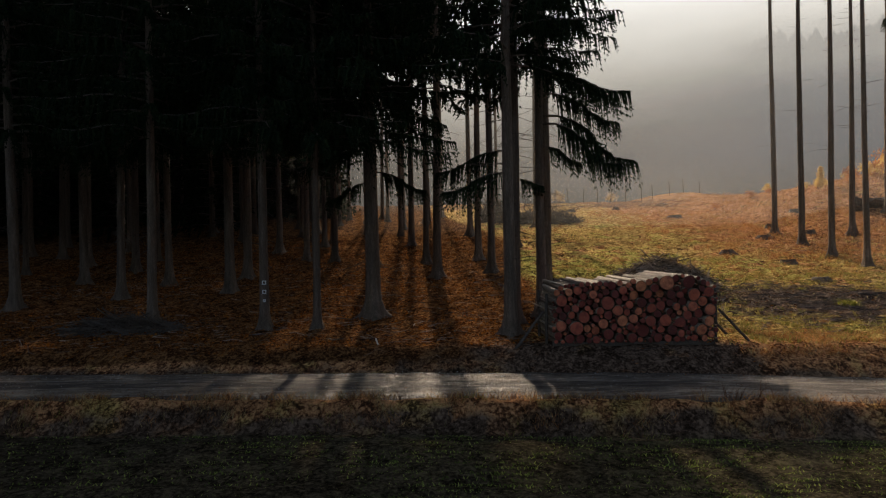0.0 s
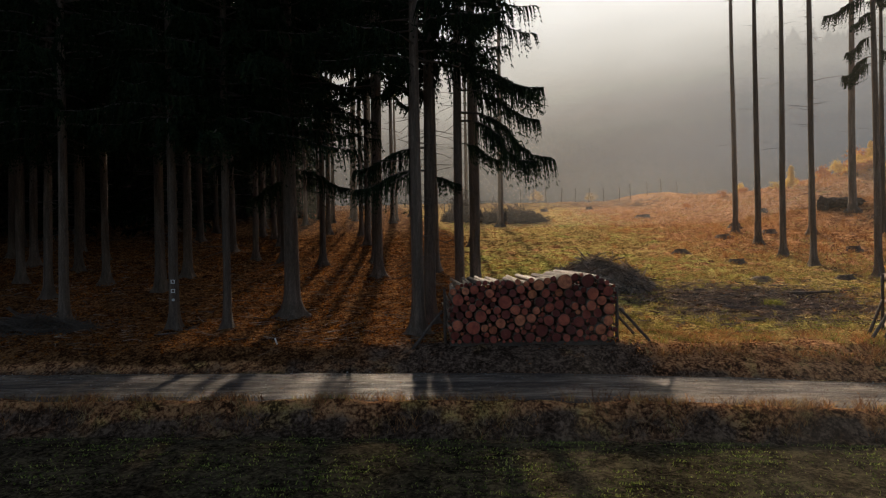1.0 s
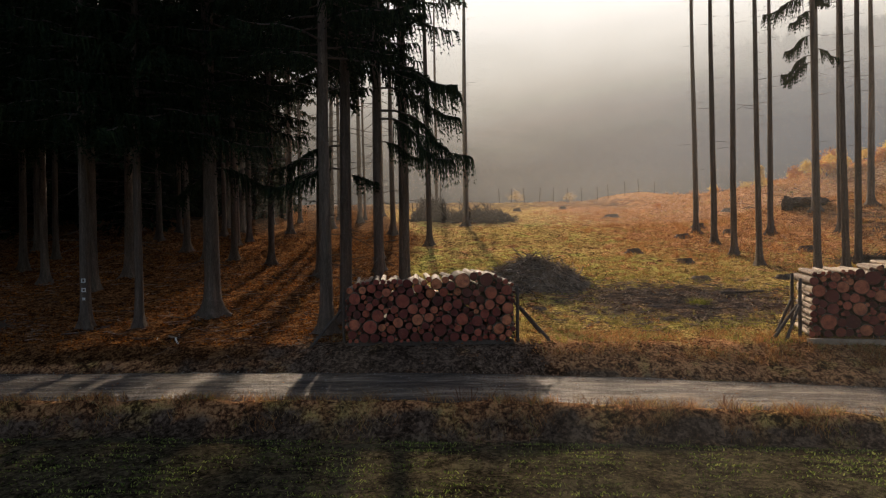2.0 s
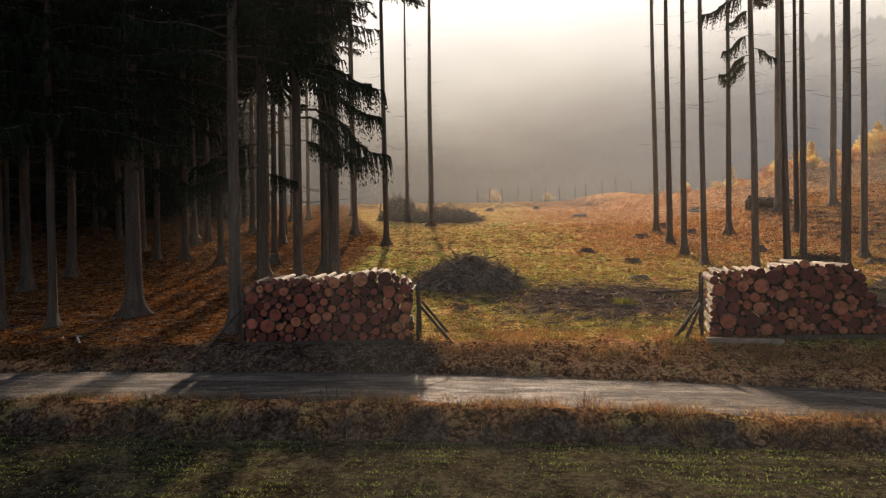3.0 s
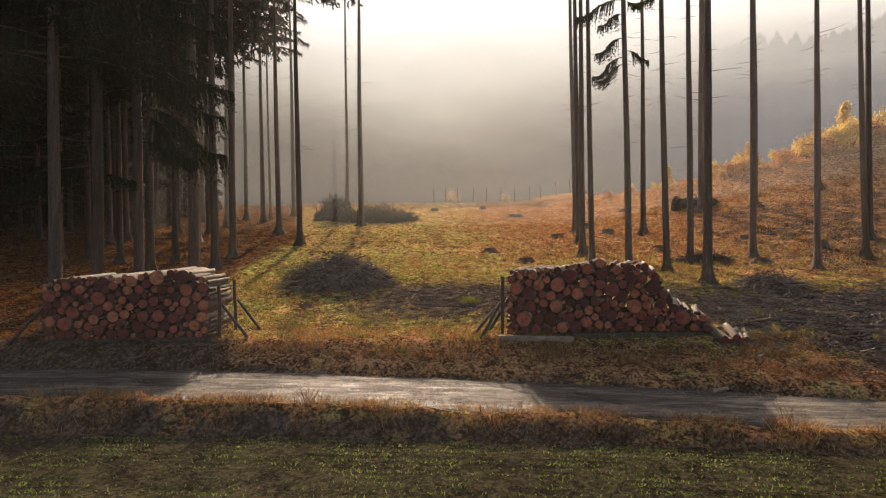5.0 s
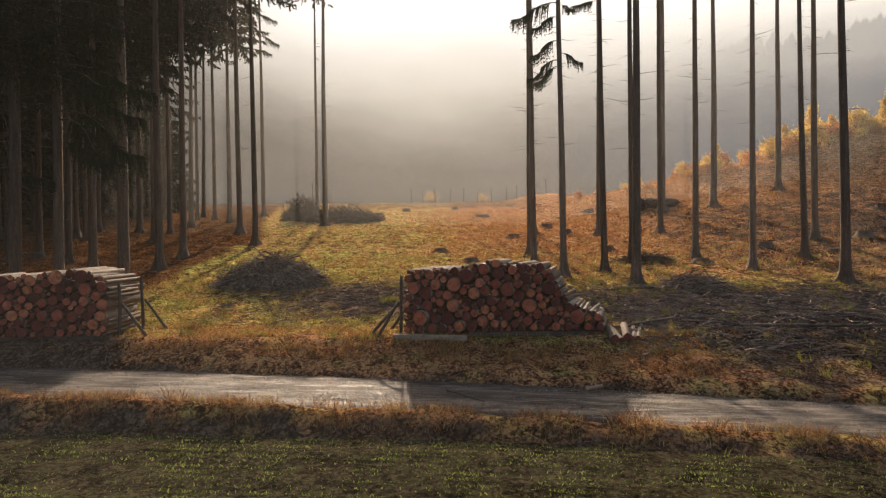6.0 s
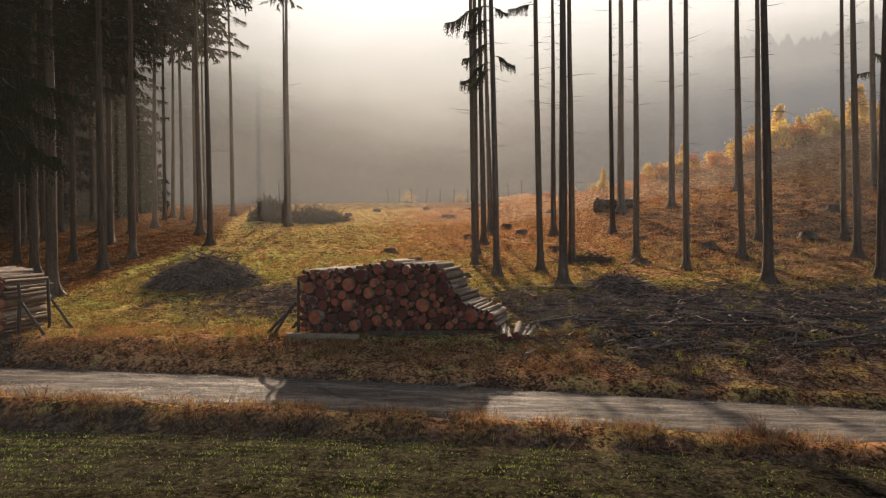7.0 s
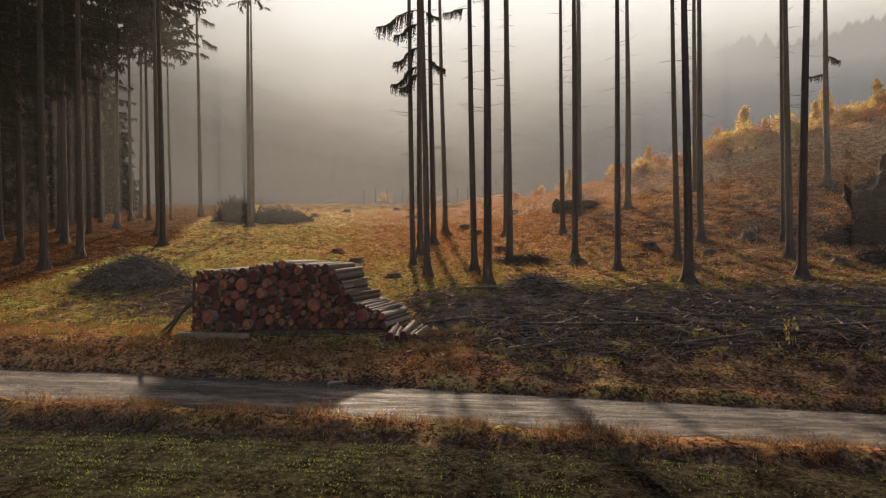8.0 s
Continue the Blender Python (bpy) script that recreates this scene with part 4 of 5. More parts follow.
# ---- brush piles, root plates, stumps ----
def brush_pile(x, y, rx, ry, h, count, seed, label, mats=("stick", "twig"), stout=1.0, core=0.42, wild=0.1):
    r = np.random.default_rng(seed)
    H = Heap()
    rings, sides = 6, 20
    V = []
    for i in range(rings + 1):
        f = i / rings
        for s in range(sides):
            a = 2 * math.pi * s / sides
            q = 1 + 0.12 * math.sin(3 * a + seed) + 0.06 * r.normal()
            px, py = rx * 0.95 * f * q * math.cos(a), ry * 0.95 * f * q * math.sin(a)
            V.append((px, py, h * (core + 0.14 * math.sin(5 * a + 2 * seed) * f) * (1 - f ** 1.3) + gz(x + px, y + py) - gz(x, y) - 0.12 * f))
    H.add(V, [(i * sides + s, (i + 1) * sides + s, (i + 1) * sides + (s + 1) % sides, i * sides + (s + 1) % sides) for i in range(rings) for s in range(sides)], 1)
    for _ in range(count):
        a, f = r.uniform(0, 6.28), math.sqrt(r.uniform(0, 1.0))
        px, py = rx * f * math.cos(a), ry * f * math.sin(a)
        z = h * (1 - f ** 1.5) * r.uniform(0.55, 1.05) * (1 + 0.2 * math.sin(2.3 * px + seed) * math.sin(3.1 * py)) + gz(x + px, y + py) - gz(x, y) + 0.02
        ln, b = r.uniform(0.5, 1.9), r.normal(0, 0.9) if r.random() < 0.6 else r.uniform(0, 3.14)
        d = Vector((math.cos(b), math.sin(b), 0)) * ln / 2
        slope = Vector((0, 0, -h * 1.2 * (px / rx ** 2 * d.x + py / ry ** 2 * d.y)))
        tilt = Vector((0, 0, r.normal(0, wild) * ln))
        c = Vector((px, py, z))
        H.stick(c - d - slope - tilt, c + d + slope + tilt, r.uniform(0.009, 0.028) * stout, 0.005 * stout, 0 if r.random() < 0.82 else 1, 0.07, 3)
    ob = new("brush_pile", H.mesh("brush_pile", [M[m] for m in mats]))
    ob.matrix_basis = Matrix.Translation(on(x, y, -0.03))
    return tagged(ob, label, "brush pile", kind="stuff")


brush_pile(9.8, 27.4, 2.5, 1.7, 1.15, 3400, 1, "large heap of grey cut branches on the grass", ("stick", "twig"), 1.15, 0.2, 0.13)
brush_pile(28.0, 25.0, 1.5, 1.0, 0.5, 700, 2, "low heap of grey cut branches on bare soil")
brush_pile(-11.0, 21.0, 2.0, 0.9, 0.45, 500, 3, "dark heap of cut branches at the wood's edge", ("twig", "earth"))
brush_pile(9.4, 56.0, 3.4, 1.8, 0.95, 1500, 4, "dark mound of branches under a lone spruce", ("twig", "earth"), 1.8, 0.2, 0.3)
brush_pile(5.2, 57.5, 2.0, 1.3, 1.9, 1000, 5, "dark mound of branches under a lone spruce", ("twig", "earth"), 1.8, 0.2, 0.3)
brush_pile(38.3, 22.6, 1.6, 0.8, 0.35, 500, 6, "low heap of grey cut branches on bare soil")


def root_plate(x, y, w, h, seed, label):
    """An upturned root plate: a ragged lump of earth with roots sticking out."""
    r = np.random.default_rng(seed)
    bm = bmesh.new()
    bmesh.ops.create_icosphere(bm, subdivisions=4, radius=1.0)
    for v in bm.verts:
        n = noise.fractal(v.co * 1.7 + Vector((seed, 0, 0)), 0.8, 2.2, 5)
        v.co = Vector((v.co.x * w, v.co.y * w * 0.55, (v.co.z * 0.62 + 0.45) * h)) * (1 + 0.26 * n)
    H = Heap()
    bm.verts.index_update()
    H.add([v.co.copy() for v in bm.verts], [tuple(v.index for v in f.verts) for f in bm.faces])
    for _ in range(int(26 * w)):
        a = r.uniform(0, 6.28)
        p = Vector((w * 0.8 * math.cos(a), r.uniform(-0.4, 0.3) * w, h * (0.5 + 0.45 * math.sin(a))))
        d = Vector((math.cos(a), r.normal(0, 0.5), 0.8 * math.sin(a) + 0.2)) * r.uniform(0.3, 0.9) * w * 0.5
        H.stick(p, p + d, 0.035, 0.008, 1, 0.12 * w)
    ob = new("root_plate", H.mesh("root_plate", [M["earth"], M["twig"]]))
    ob.matrix_basis = Matrix.Translation(on(x, y, -0.1))
    return tagged(ob, label, "root plate")


root_plate(52.0, 36.0, 2.4, 3.3, 3, "upturned root plate of a fallen tree, dark earth and roots")
root_plate(54.5, 37.5, 2.4, 3.9, 8, "upturned root plate of a fallen tree, dark earth and roots")
root_plate(36.5, 51.0, 1.7, 0.75, 5, "dark root stump lying beside a tall spruce")
root_plate(34.6, 50.6, 0.5, 1.1, 6, "dark root stump lying beside a tall spruce")
brush_pile(28.6, 32.7, 1.7, 0.7, 0.3, 420, 7, "low dark mound of earth and branches", ("twig", "earth"))
brush_pile(49.6, 34.6, 2.4, 1.2, 0.8, 700, 9, "dark heap of roots, earth and branches", ("twig", "earth"))
brush_pile(47.5, 30.5, 1.5, 0.7, 0.35, 400, 8, "low dark mound of earth and branches", ("twig", "earth"))


def stump(x, y, rad, h):
    r = np.random.default_rng(int(x * 31 + y * 7))
    V, Fc, I, sides = [], [], [], 14
    for z, f in ((-0.15, 1.9), (0.0, 1.55), (0.1, 1.15), (h, 1.0)):
        for s in range(sides):
            a = 2 * math.pi * s / sides
            q = rad * f * (1 + 0.12 * math.cos(4 * a) * (f - 0.9) + 0.05 * r.normal())
            V.append((q * math.cos(a), q * math.sin(a), z + (0.03 * math.cos(a + 1) if z == h else 0)))
    for i in range(3):
        for s in range(sides):
            a, b = i * sides + s, i * sides + (s + 1) % sides
            Fc.append((a, b, b + sides, a + sides))
    st = empty("tree_stump", Matrix.Translation(on(x, y)), "low sawn spruce stump in the grass of the clearing", "tree stump", "stumps in the clearing")
    part("stump_side", mesh("stump_side", V, Fc, [M["bark"]], True), st)
    part("sawn_top", mesh("sawn_top", V[-sides:], [tuple(range(sides))], [M["board"]]), st, None, "pale sawn top")


for x, y, rad, h in ((17.6, 37.6, .34, .2), (19.2, 33.8, .36, .22), (31.3, 54, .4, .25), (27.1, 45, .4, .3), (27.9, 37.1, .36, .25), (21.6, 28.4, .3, .2), (17.9, 28.8, .3, .12), (43.4, 36.2, .4, .3),
                     (36.8, 35.3, .35, .25), (31.5, 32.1, .35, .18), (23.0, 43.5, .4, .22), (22.1, 57.9, .6, .28), (26.5, 49, .4, .3), (12.0, 62, .35, .28), (14.5, 68, .35, .28), (10.5, 60, .35, .3),
                     (20.0, 70, .3, .28), (45.0, 30.2, .3, .2), (39.5, 33.2, .3, .15), (9.3, 22.6, .22, .12), (49.0, 42.0, .4, .3), (34.0, 38.5, .3, .2)):
    stump(x, y, rad, h)

# fallen stems on the ground
for a, b, r0 in (((17.0, 24.9), (18.6, 24.6), 0.07), ((26.8, 18.2), (30.6, 17.7), 0.06), ((29.5, 19.4), (34.5, 18.6), 0.07), ((33.5, 17.3), (38.5, 18.0), 0.06), ((24.2, 19.0), (27.5, 19.6), 0.05),
                 ((35.0, 20.6), (39.5, 19.6), 0.06), ((37.0, 17.2), (42.0, 19.5), 0.09), ((24.5, 24.9), (26.2, 24.8), 0.08), ((30.5, 16.6), (33.0, 16.9), 0.05), ((22.3, 18.0), (24.6, 18.9), 0.06)):
    pole("fallen_stem", on(*a, r0), on(*b, r0 + rng.uniform(0, 0.12)), r0, r0 * 0.55, "thin brown stem lying on the ground among cut branches", "bark", "fallen stems")
pole("stick", (20.55, 14.35, gz(20.5, 14.3) + 0.08), (21.0, 14.62, gz(21, 14.6) + 0.1), 0.05, 0.04, "short pale stick lying on the track", "board")
pole("stick", (17.15, 14.05, gz(17, 14) + 0.05), (17.95, 13.1, gz(18, 13.1) + 0.05), 0.018, 0.01, "long thin dark stick lying on the track", "twig")
pole("marker_stake", on(-1.95, 18.2, -0.1), on(-2.02, 18.18, 0.16), 0.025, 0.025, "short white stake at the wood's edge", "paint")

# ---- loose sticks on bare soil ----
def slash(n, keep, seed, x0, x1, y0, y1, label, big=1.0):
    r = np.random.default_rng(seed)
    H = Heap()
    for x, y in scatter(n, x0, x1, y0, y1, keep):
        ln, a = r.uniform(0.15, 0.9) * big, r.normal(0, 0.7)
        z = gz(x, y)
        d = Vector((math.cos(a), math.sin(a), r.normal(0, 0.08))) * ln / 2
        d.z += (gz(x + d.x, y + d.y) - z)
        c = Vector((x, y, z + r.uniform(0.01, 0.07)))
        H.stick(c - d, c + d, r.uniform(0.007, 0.026) * big, 0.005, 0 if r.random() < 0.7 else 1, 0.03, 3)
    tagged(new("cut_branches", H.mesh("cut_branches", [M["slash"], M["twig"]])), label, "branches", kind="stuff")


slash(4200, lambda x, y: np.exp(-(((x - 14.9) / 4.4) ** 2 + ((y - 23.6) / 3.5) ** 2)), 1, 9, 21, 18.5, 29, "scattered grey sticks on churned soil")
slash(10000, lambda x, y: 0.9 * np.clip((x - 21.5) / 2, 0, 1) * np.clip((26.5 - y) / 3, 0, 1) * np.clip((y - 15.5) / 1.5, 0, 1), 2, 21, 50, 14, 27, "scattered grey sticks and bark on churned soil", 1.2)
slash(1100, lambda x, y: 0.9 * np.clip((x - 22) / 2, 0, 1) * np.clip((24.5 - y) / 2, 0, 1), 6, 22, 48, 16.4, 25, "long cut branches lying on churned soil", 2.3)
slash(1500, lambda x, y: 0.6 + 0 * x, 3, 20, 52, 26, 42, "dry twigs scattered on the slope")
slash(900, lambda x, y: x < forest_edge(y), 4, -20, 5, 18, 36, "dry twigs scattered on the leaf litter")
slash(500, lambda x, y: (y - far_edge(x) > 0.1) & (y - far_edge(x) < 1.2), 5, -12, 40, 12, 19, "bark and twigs along the edge of the track", 0.6)

# ---- grass ----
def lay(name, n, box, keep, h, w, lean, mat, label, category="grass"):
    xy = scatter(n, *box, keep)
    blades(name, xy, ground_z(xy[:, 0], xy[:, 1]) - 0.01, h, w, lean, M[mat], label, category)


def bank(lo, hi):
    return lambda x, y: ((y - far_edge(x) > lo) & (y - far_edge(x) < hi)) * np.clip(0.5 + 1.6 * clumpy(x, y, 0.9, 4.0), 0.06, 1)


# tussocks of the verge between track and field
def tussocks(name, n, lo, hi, h, per, mat, label, seed, w=0.0055, x0=-22, x1=46):
    r = np.random.default_rng(seed)
    xy = scatter(n, x0, x1, 6, 19.5, bank(lo, hi))
    pts = np.repeat(xy, per, 0) + r.normal(0, 0.07, (len(xy) * per, 2))
    blades(name, pts, ground_z(pts[:, 0], pts[:, 1]) - 0.02, h, w, 1.3, M[mat], label, "grass")


tussocks("verge_grass", 22000, -3.75, -2.75, 0.2, 8, "straw", "dry straw-coloured tussocks along the verge", 1)
tussocks("verge_grass", 24000, -3.7, -2.75, 0.19, 7, "rustgrass", "rust-brown dry grass along the verge", 2)
tussocks("verge_grass", 6000, -4.1, -3.0, 0.15, 6, "greengrass", "dull green grass low on the verge", 3)
tussocks("verge_grass", 30000, -3.85, -2.9, 0.22, 6, "darkgrass", "withered brown grass hanging down the verge", 6)
tussocks("bank_grass", 16000, 0.75, 3.4, 0.14, 6, "rustgrass", "rust-brown grass on the bank above the track", 4, 0.009, 8, 24.5)
tussocks("bank_grass", 9000, 0.75, 3.8, 0.12, 6, "straw", "straw-coloured grass on the bank above the track", 9, 0.009, 8, 24)
tussocks("bank_grass", 5500, 0.75, 4.5, 0.12, 6, "darkgrass", "withered brown grass on the bank above the track", 10, 0.011, 8)
tussocks("bank_grass", 3500, 1.0, 4.5, 0.12, 6, "greengrass", "green grass on the bank above the track", 11, 0.009, 8, 22)


def clear_of(x, y):
    """Keeps grass out of log piles, wood, bare soil and track."""
    lit, green, soil, field, rust = covers(x, y, 0 * x)
    pile = ((x > 3) & (x < 7.8) & (y > 16.9) & (y < 19.5)) | ((x > 15.9) & (x < 22) & (y > 17.2) & (y < 19.9))
    return (1 - lit) * np.clip(1 - soil * 1.15, 0, 1) * (1 - field) * ~pile * (y - far_edge(x) > 0.5)


lay("clearing_grass", 60000, (4, 46, 17, 34), lambda x, y: clear_of(x, y) * np.clip(0.45 + 1.7 * clumpy(x, y, 0.8, 2.0), 0.05, 1), 0.12, 0.007, 0.9, "yellowgrass", "short yellowing grass of the clearing")
lay("clearing_grass", 30000, (4, 46, 17, 30), lambda x, y: clear_of(x, y) * np.clip(0.2 + 1.9 * clumpy(x, y, 0.45, 7.0), 0.0, 1), 0.11, 0.008, 0.8, "greengrass", "short mossy green grass of the clearing")
lay("slope_grass", 60000, (6, 62, 30, 60), lambda x, y: clear_of(x, y) * np.clip((x - 14) / 6, 0.08, 1) * np.clip(0.5 + 1.5 * clumpy(x, y, 0.4, 5.0), 0.08, 1), 0.2, 0.014, 0.9, "rustgrass", "rusty dry grass on the slope")
lay("slope_grass", 26000, (6, 60, 30, 62), lambda x, y: clear_of(x, y) * np.clip(0.3 + 1.8 * clumpy(x, y, 0.35, 8.0), 0.0, 1), 0.18, 0.014, 0.9, "yellowgrass", "yellow dry grass on the slope")
lay("far_grass", 26000, (4, 100, 58, 112), lambda x, y: np.clip((x - 26 - 0.25 * (y - 58)) / 12, 0.0, 0.9), 0.3, 0.03, 0.9, "rustgrass", "tall rusty grass on the far slope")
def crop_rows(x, y):
    """Drilled rows along the track, thinner and barer towards both ends of the field."""
    q = y - far_edge(x)
    row = np.clip(0.5 + 0.95 * np.sin(q * 2 * math.pi / 0.26), 0.05, 1)
    wide = np.clip(0.75 + 0.5 * np.sin(q * 2 * math.pi / 1.04), 0.3, 1)
    return (q < -3.95) * row * wide * np.clip(0.75 + 1.3 * clumpy(x, y, 0.7, 1.0), 0.08, 1) * np.interp(x, [-8, 5, 20, 27], [0.25, 1.0, 1.0, 0.4])


lay("field_sprouts", 330000, (-14, 38, 6.8, 13.0), crop_rows, 0.042, 0.011, 1.2, "sprout", "young green crop in drilled rows of the sown field", "crop")


def clumps(name, n, box, keep, h, per, spread, w, mat, label, seed):
    r = np.random.default_rng(seed)
    xy = scatter(n, *box, keep)
    size = r.uniform(0.5, 1.5, len(xy))
    pts = np.repeat(xy, per, 0) + r.normal(0, spread, (len(xy) * per, 2)) * np.repeat(size, per)[:, None]
    blades(name, pts, ground_z(pts[:, 0], pts[:, 1]) - 0.01, h, w, 1.2, M[mat], label, "grass")


clumps("grass_clumps", 1500, (5, 46, 17, 36), clear_of, 0.2, 22, 0.09, 0.007, "yellowgrass", "yellowing grass clumps in the clearing", 21)
clumps("grass_clumps", 600, (5, 46, 17, 36), clear_of, 0.18, 22, 0.1, 0.007, "rustgrass", "rust-brown grass clumps in the clearing", 22)
clumps("grass_clumps", 700, (5, 46, 17, 32), clear_of, 0.15, 24, 0.12, 0.008, "greengrass", "green grass clumps in the clearing", 23)
clumps("grass_clumps", 1500, (8, 62, 34, 66), lambda x, y: clear_of(x, y) * np.clip((x - 14) / 6, 0.08, 1), 0.3, 20, 0.16, 0.013, "rustgrass", "rust-brown grass clumps on the slope", 24)
clumps("grass_clumps", 110, (22, 46, 15, 27), lambda x, y: 0.8 + 0 * x, 0.2, 26, 0.12, 0.008, "greengrass", "green grass clumps among cut branches", 25)
for box, n, per, h in (((5.2, 6.9, 12.9, 13.2), 26, 2, 0.42), ((26.05, 26.35, 10.7, 10.95), 5, 10, 0.55), ((20.85, 21.2, 11.85, 12.1), 4, 9, 0.45), ((11.2, 11.6, 12.5, 12.7), 4, 5, 0.4), ((30.0, 30.6, 9.6, 9.9), 5, 5, 0.45)):
    clumps("dry_stalks", n, box, lambda x, y: 1 + 0 * x, h, per, 0.05, 0.006, "darkgrass", "tall withered stalks standing on the verge", 40 + n)
clumps("grass_clumps", 7, (15.15, 15.6, 22.9, 23.25), lambda x, y: 1 + 0 * x, 0.28, 60, 0.1, 0.006, "greengrass", "green grass clump on churned soil", 26)

# leaf litter: small curled flakes on the wood's floor
def flakes(name, xy, size, mat, label):
    n = len(xy)
    z = ground_z(xy[:, 0], xy[:, 1]) + rng.uniform(0.0, 0.05, n)
    c = np.column_stack([xy, z])
    u = rng.normal(0, 1, (n, 3)) * (1, 1, 0.45)
    u /= np.linalg.norm(u, axis=1)[:, None]
    w = np.cross(u, rng.normal(0, 1, (n, 3)))
    w /= np.linalg.norm(w, axis=1)[:, None]
    s = size * rng.uniform(0.5, 1.4, n)[:, None]
    V = np.stack([c - u * s, c + w * s * 0.5, c + u * s, c - w * s * 0.5], 1).reshape(-1, 3)
    tagged(new(name, mesh(name, V.tolist(), (np.arange(n)[:, None] * 4 + np.arange(4)).tolist(), [M[mat]])), label, "leaves", kind="stuff")


flakes("leaf_litter", scatter(42000, -24, 6, 17.5, 46, lambda x, y: (x < forest_edge(y) + 0.6) & (y - far_edge(x) > 0.6)), 0.05, "leaf", "brown fallen leaves and needles on the wood's floor")
flakes("fallen_leaves", scatter(9000, 5, 45, 16, 34, lambda x, y: (y - far_edge(x) > 0.3) * 0.8), 0.04, "leaf", "brown leaves scattered over the clearing")

flakes("bark_chips", scatter(12000, 21, 50, 15, 27, lambda x, y: np.clip((26.5 - y) / 3, 0, 1) * np.clip((y - far_edge(x) - 1.5) / 2, 0, 1)), 0.055, "slash", "brown bark and wood chips on churned soil")
flakes("bark_chips", scatter(7000, 9, 21, 19, 28, lambda x, y: np.exp(-(((x - 14.9) / 4.2) ** 2 + ((y - 23.6) / 3.4) ** 2))), 0.05, "slash", "brown bark and wood chips on churned soil")

flakes("wood_chips", scatter(2600, 20, 50, 15.5, 27, lambda x, y: np.clip((26.5 - y) / 3, 0, 1) * np.clip((y - far_edge(x) - 1.0) / 2, 0, 1)), 0.045, "board", "pale wood chips on churned soil")
flakes("wood_chips", scatter(1500, 5, 21, 17, 30, clear_of), 0.03, "board", "pale wood chips in the grass")

def edge_of_track(lo, hi, p=1.0):
    return lambda x, y: p * ((y - far_edge(x) > lo) & (y - far_edge(x) < hi))


flakes("mud_clods", scatter(6000, -16, 44, 10, 19, edge_of_track(-0.12, 0.6)), 0.03, "earth", "dark muddy clods and bark along the edge of the track")
flakes("track_stones", scatter(9000, -16, 44, 9, 18, edge_of_track(-2.9, 0.1)), 0.022, "stone", "small pale stones on the gravel track")
flakes("track_leaves", scatter(5000, -16, 44, 9, 18, edge_of_track(-2.9, 0.1)), 0.02, "leaf", "brown leaves fallen on the track")

# ---- autumn bushes and small birches on the far slope ----
def bush_mesh(seed, h, w, mat, leaves, tall=False):
    r = np.random.default_rng(seed)
    H = Heap()
    for _ in range(9):
        a, f = r.uniform(0, 6.28), r.uniform(0.3, 1)
        H.stick((0.1 * math.cos(a), 0.1 * math.sin(a), -0.1), (w * 0.5 * f * math.cos(a), w * 0.5 * f * math.sin(a), h * r.uniform(0.6, 0.95)), 0.03, 0.008, 1, 0.1)
    count = 90 if tall else 26
    centres = [(r.normal(0, w * 0.3), r.normal(0, w * 0.3), h * r.uniform(0.12 if tall else 0.25, 0.97)) for _ in range(count)]
    for _ in range(leaves):
        c = centres[int(r.integers(0, count))]
        f = 1.15 - c[2] / h if tall else 1.0
        p = Vector((c[0] * f, c[1] * f, c[2])) + Vector(r.normal(0, 0.13 * w * (0.5 + f / 2), 3))
        if p.z < 0.05:
            continue
        u = Vector(r.normal(0, 1, 3)).normalized() * r.uniform(0.07, 0.14)
        v = u.orthogonal() * r.uniform(0.5, 0.9)
        H.add([p - u, p + v, p + u, p - v], [(0, 1, 2, 3)], 0)
    return H.mesh("foliage", [M[mat], M["twig"]])


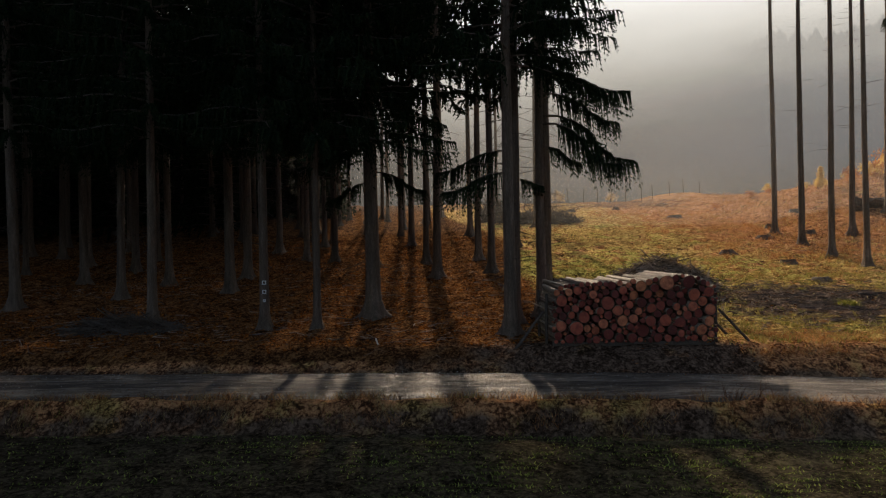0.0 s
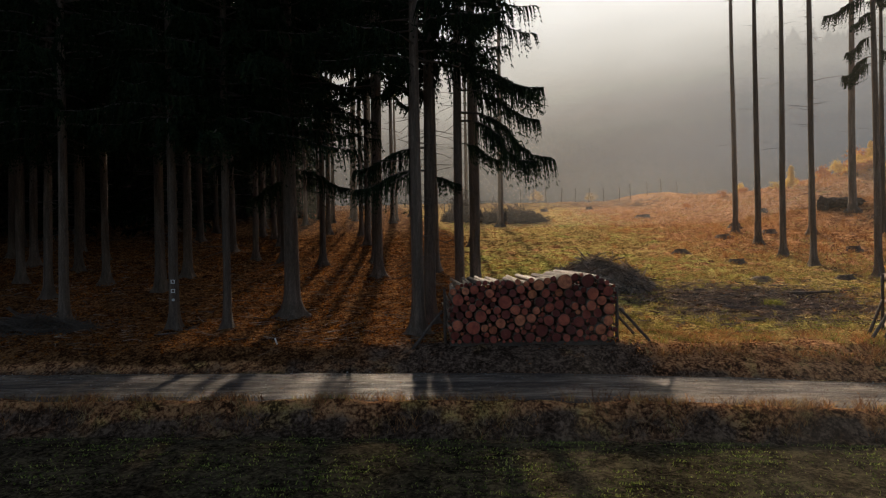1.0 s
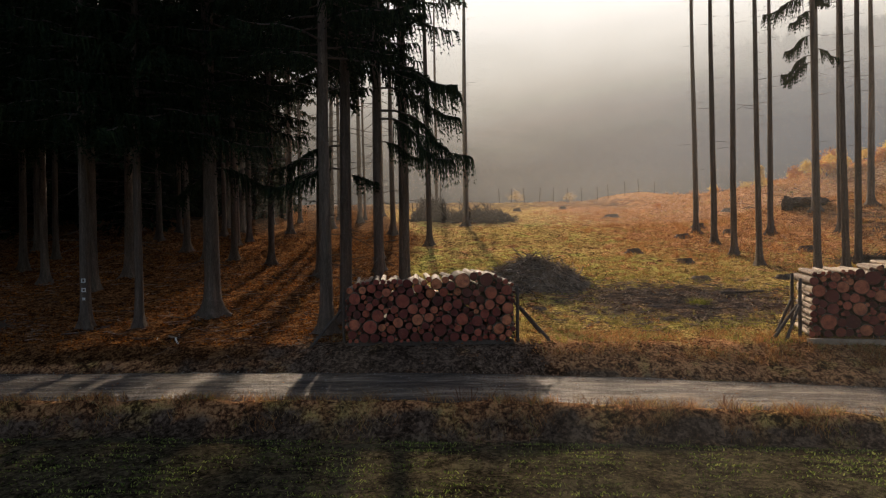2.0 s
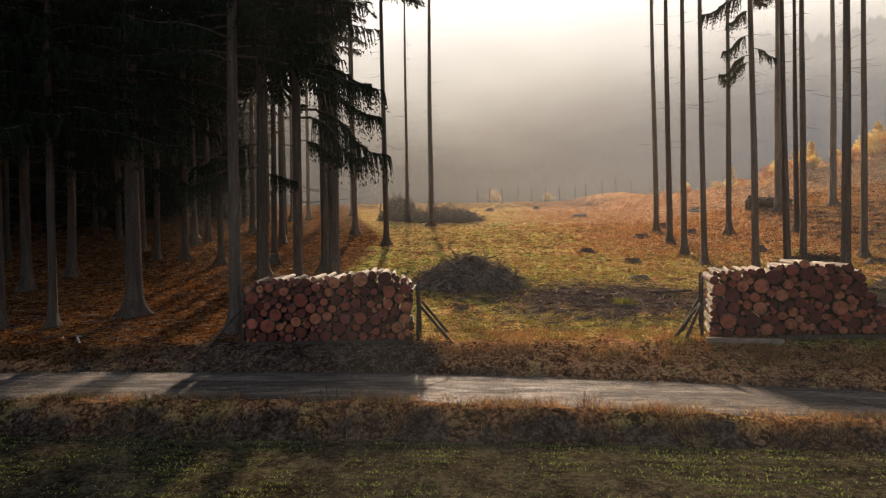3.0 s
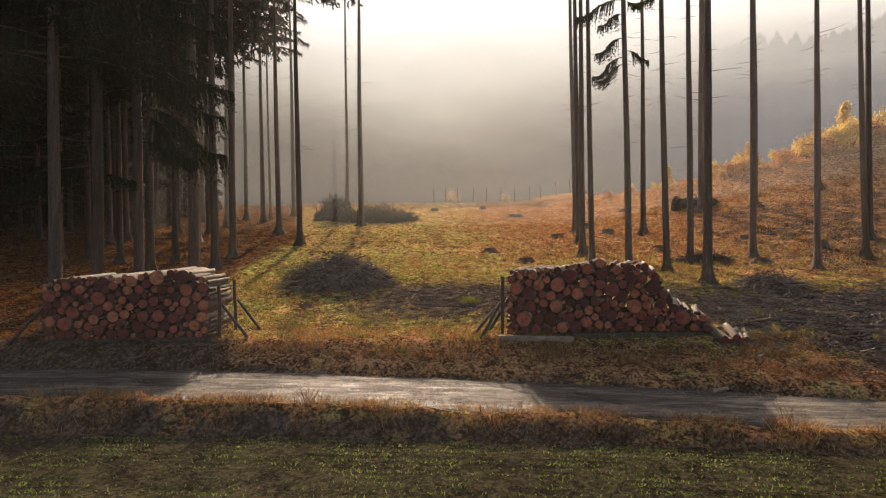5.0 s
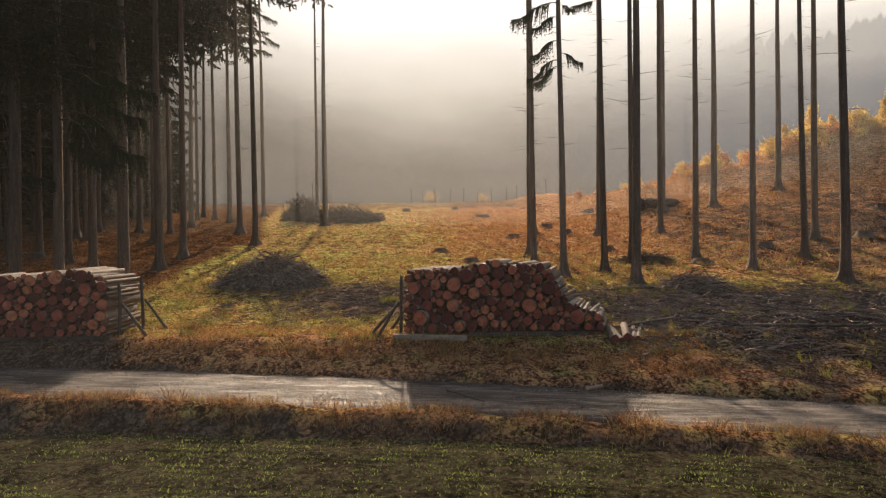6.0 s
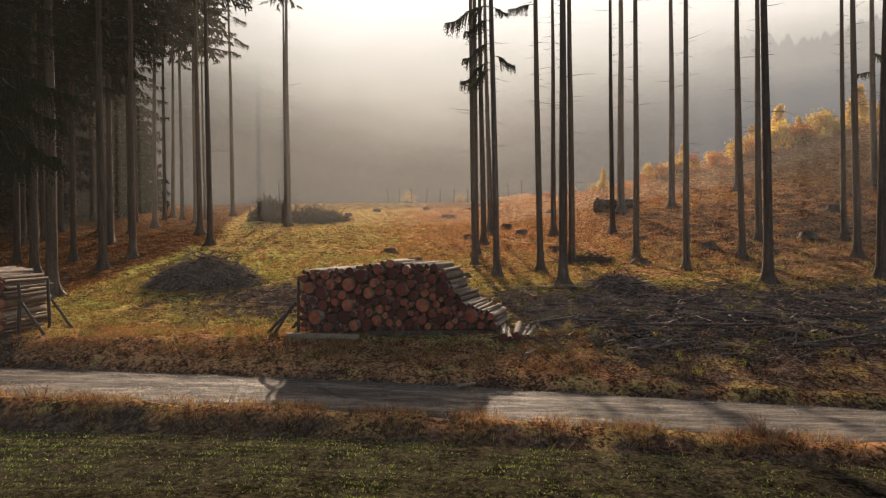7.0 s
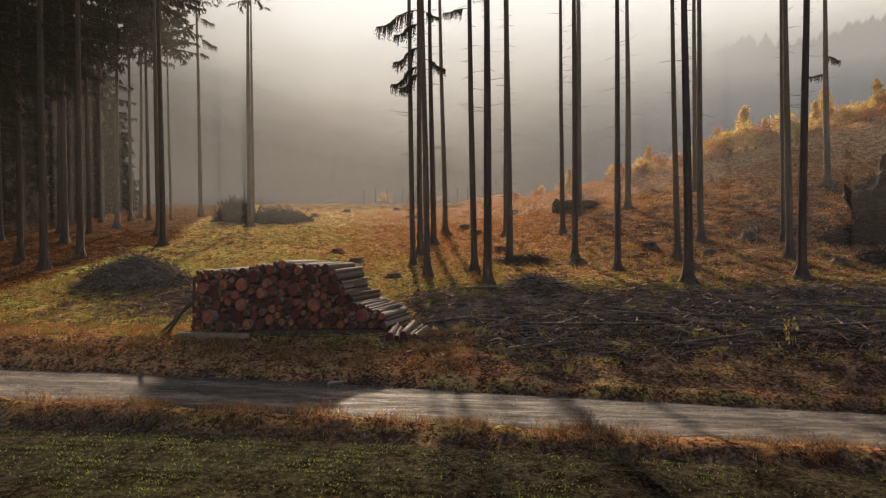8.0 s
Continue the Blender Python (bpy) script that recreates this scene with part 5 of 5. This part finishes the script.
BUSH = [bush_mesh(1, 2.4, 2.4, "gold", 900), bush_mesh(2, 1.8, 2.6, "rustleaf", 900), bush_mesh(3, 2.0, 2.2, "gold", 800), bush_mesh(4, 1.5, 2.2, "rustleaf", 800)]
BIRCH = [bush_mesh(5, 6.0, 2.4, "gold", 2600, True), bush_mesh(6, 5.0, 2.0, "gold", 2200, True)]
PALE = bush_mesh(7, 2.2, 2.8, "straw", 500)
made = 0
for _ in range(4000):
    x, y = rng.uniform(28, 84), rng.uniform(59, 69)
    keep = np.clip((x - 30) / 14, 0.12, 1) * np.clip(0.55 + 1.6 * noise.noise((x * 0.16, y * 0.16, 6.0)), 0.08, 1)
    if made < 150 and rng.random() < keep:
        gold = rng.random() < 0.6
        k = int(rng.integers(0, 2)) * 2 + (0 if gold else 1)
        s, tall = rng.uniform(0.3, 0.85) * np.interp(x, [30, 50], [0.6, 1.0]), rng.uniform(0.7, 1.5)
        ob = new("autumn_bush", BUSH[k])
        ob.matrix_basis = pose(x, y, gz(x, y), 0, 0, rng.uniform(0, 360)) @ Matrix.Diagonal((s, s, s * tall, 1))
        tagged(ob, "golden-leaved young birch bush on the far slope" if gold else "rust-leaved bush on the far slope", "bush", "bushes on the far slope")
        made += 1
for x, y, s in ((57.6, 63, 0.92), (55.2, 64, 0.62), (61.0, 65, 0.6), (65.4, 63, 0.68), (68.5, 66, 0.8), (46.8, 62, 0.45), (38.3, 61.5, 0.36), (73.0, 64, 0.8)):
    ob = new("young_birch", BIRCH[int(x) % 2])
    ob.matrix_basis = pose(x, y, gz(x, y), 0, 0, x * 40) @ Matrix.Diagonal((s, s, s, 1))
    tagged(ob, "slim young birch with golden leaves on the far slope", "tree", "young birches")
for x, y, s in ((17.6, 91, 0.7), (25, 90, 0.5)):
    ob = new("pale_bush", PALE)
    ob.matrix_basis = pose(x, y, gz(x, y), 0, 0, x * 40) @ Matrix.Diagonal((s, s, s, 1))
    tagged(ob, "pale yellow bush in the mist beyond the fence", "bush")
ob = new("sapling", bush_mesh(33, 1.3, 0.9, "gold", 34))
ob.matrix_basis = pose(33.6, 16.0, gz(33.6, 16.0), 0, 0, 40) @ Matrix.Diagonal((0.42, 0.42, 0.75, 1))
tagged(ob, "small sapling with a few yellow leaves above the track", "sapling")

# fence far up the slope
H = Heap()
H.add(*tube([(0, 0, -0.3), (0.02, 0, 0.9), (0, 0.01, 1.9)], [0.07, 0.065, 0.06], 7))
POST = H.mesh("fence_post", [M["twig"]], True)
for i in range(12):
    x = 14.5 + 1.9 * i + rng.normal(0, 0.15)
    y = 88 - 0.2 * (x - 14.5) + rng.normal(0, 0.3)
    ob = new("fence_post", POST)
    ob.matrix_basis = pose(x, y, gz(x, y), rng.normal(0, 2), rng.normal(0, 2), 0)
    tagged(ob, "thin wooden fence post at the top of the clearing", "fence post", "posts of the far fence")
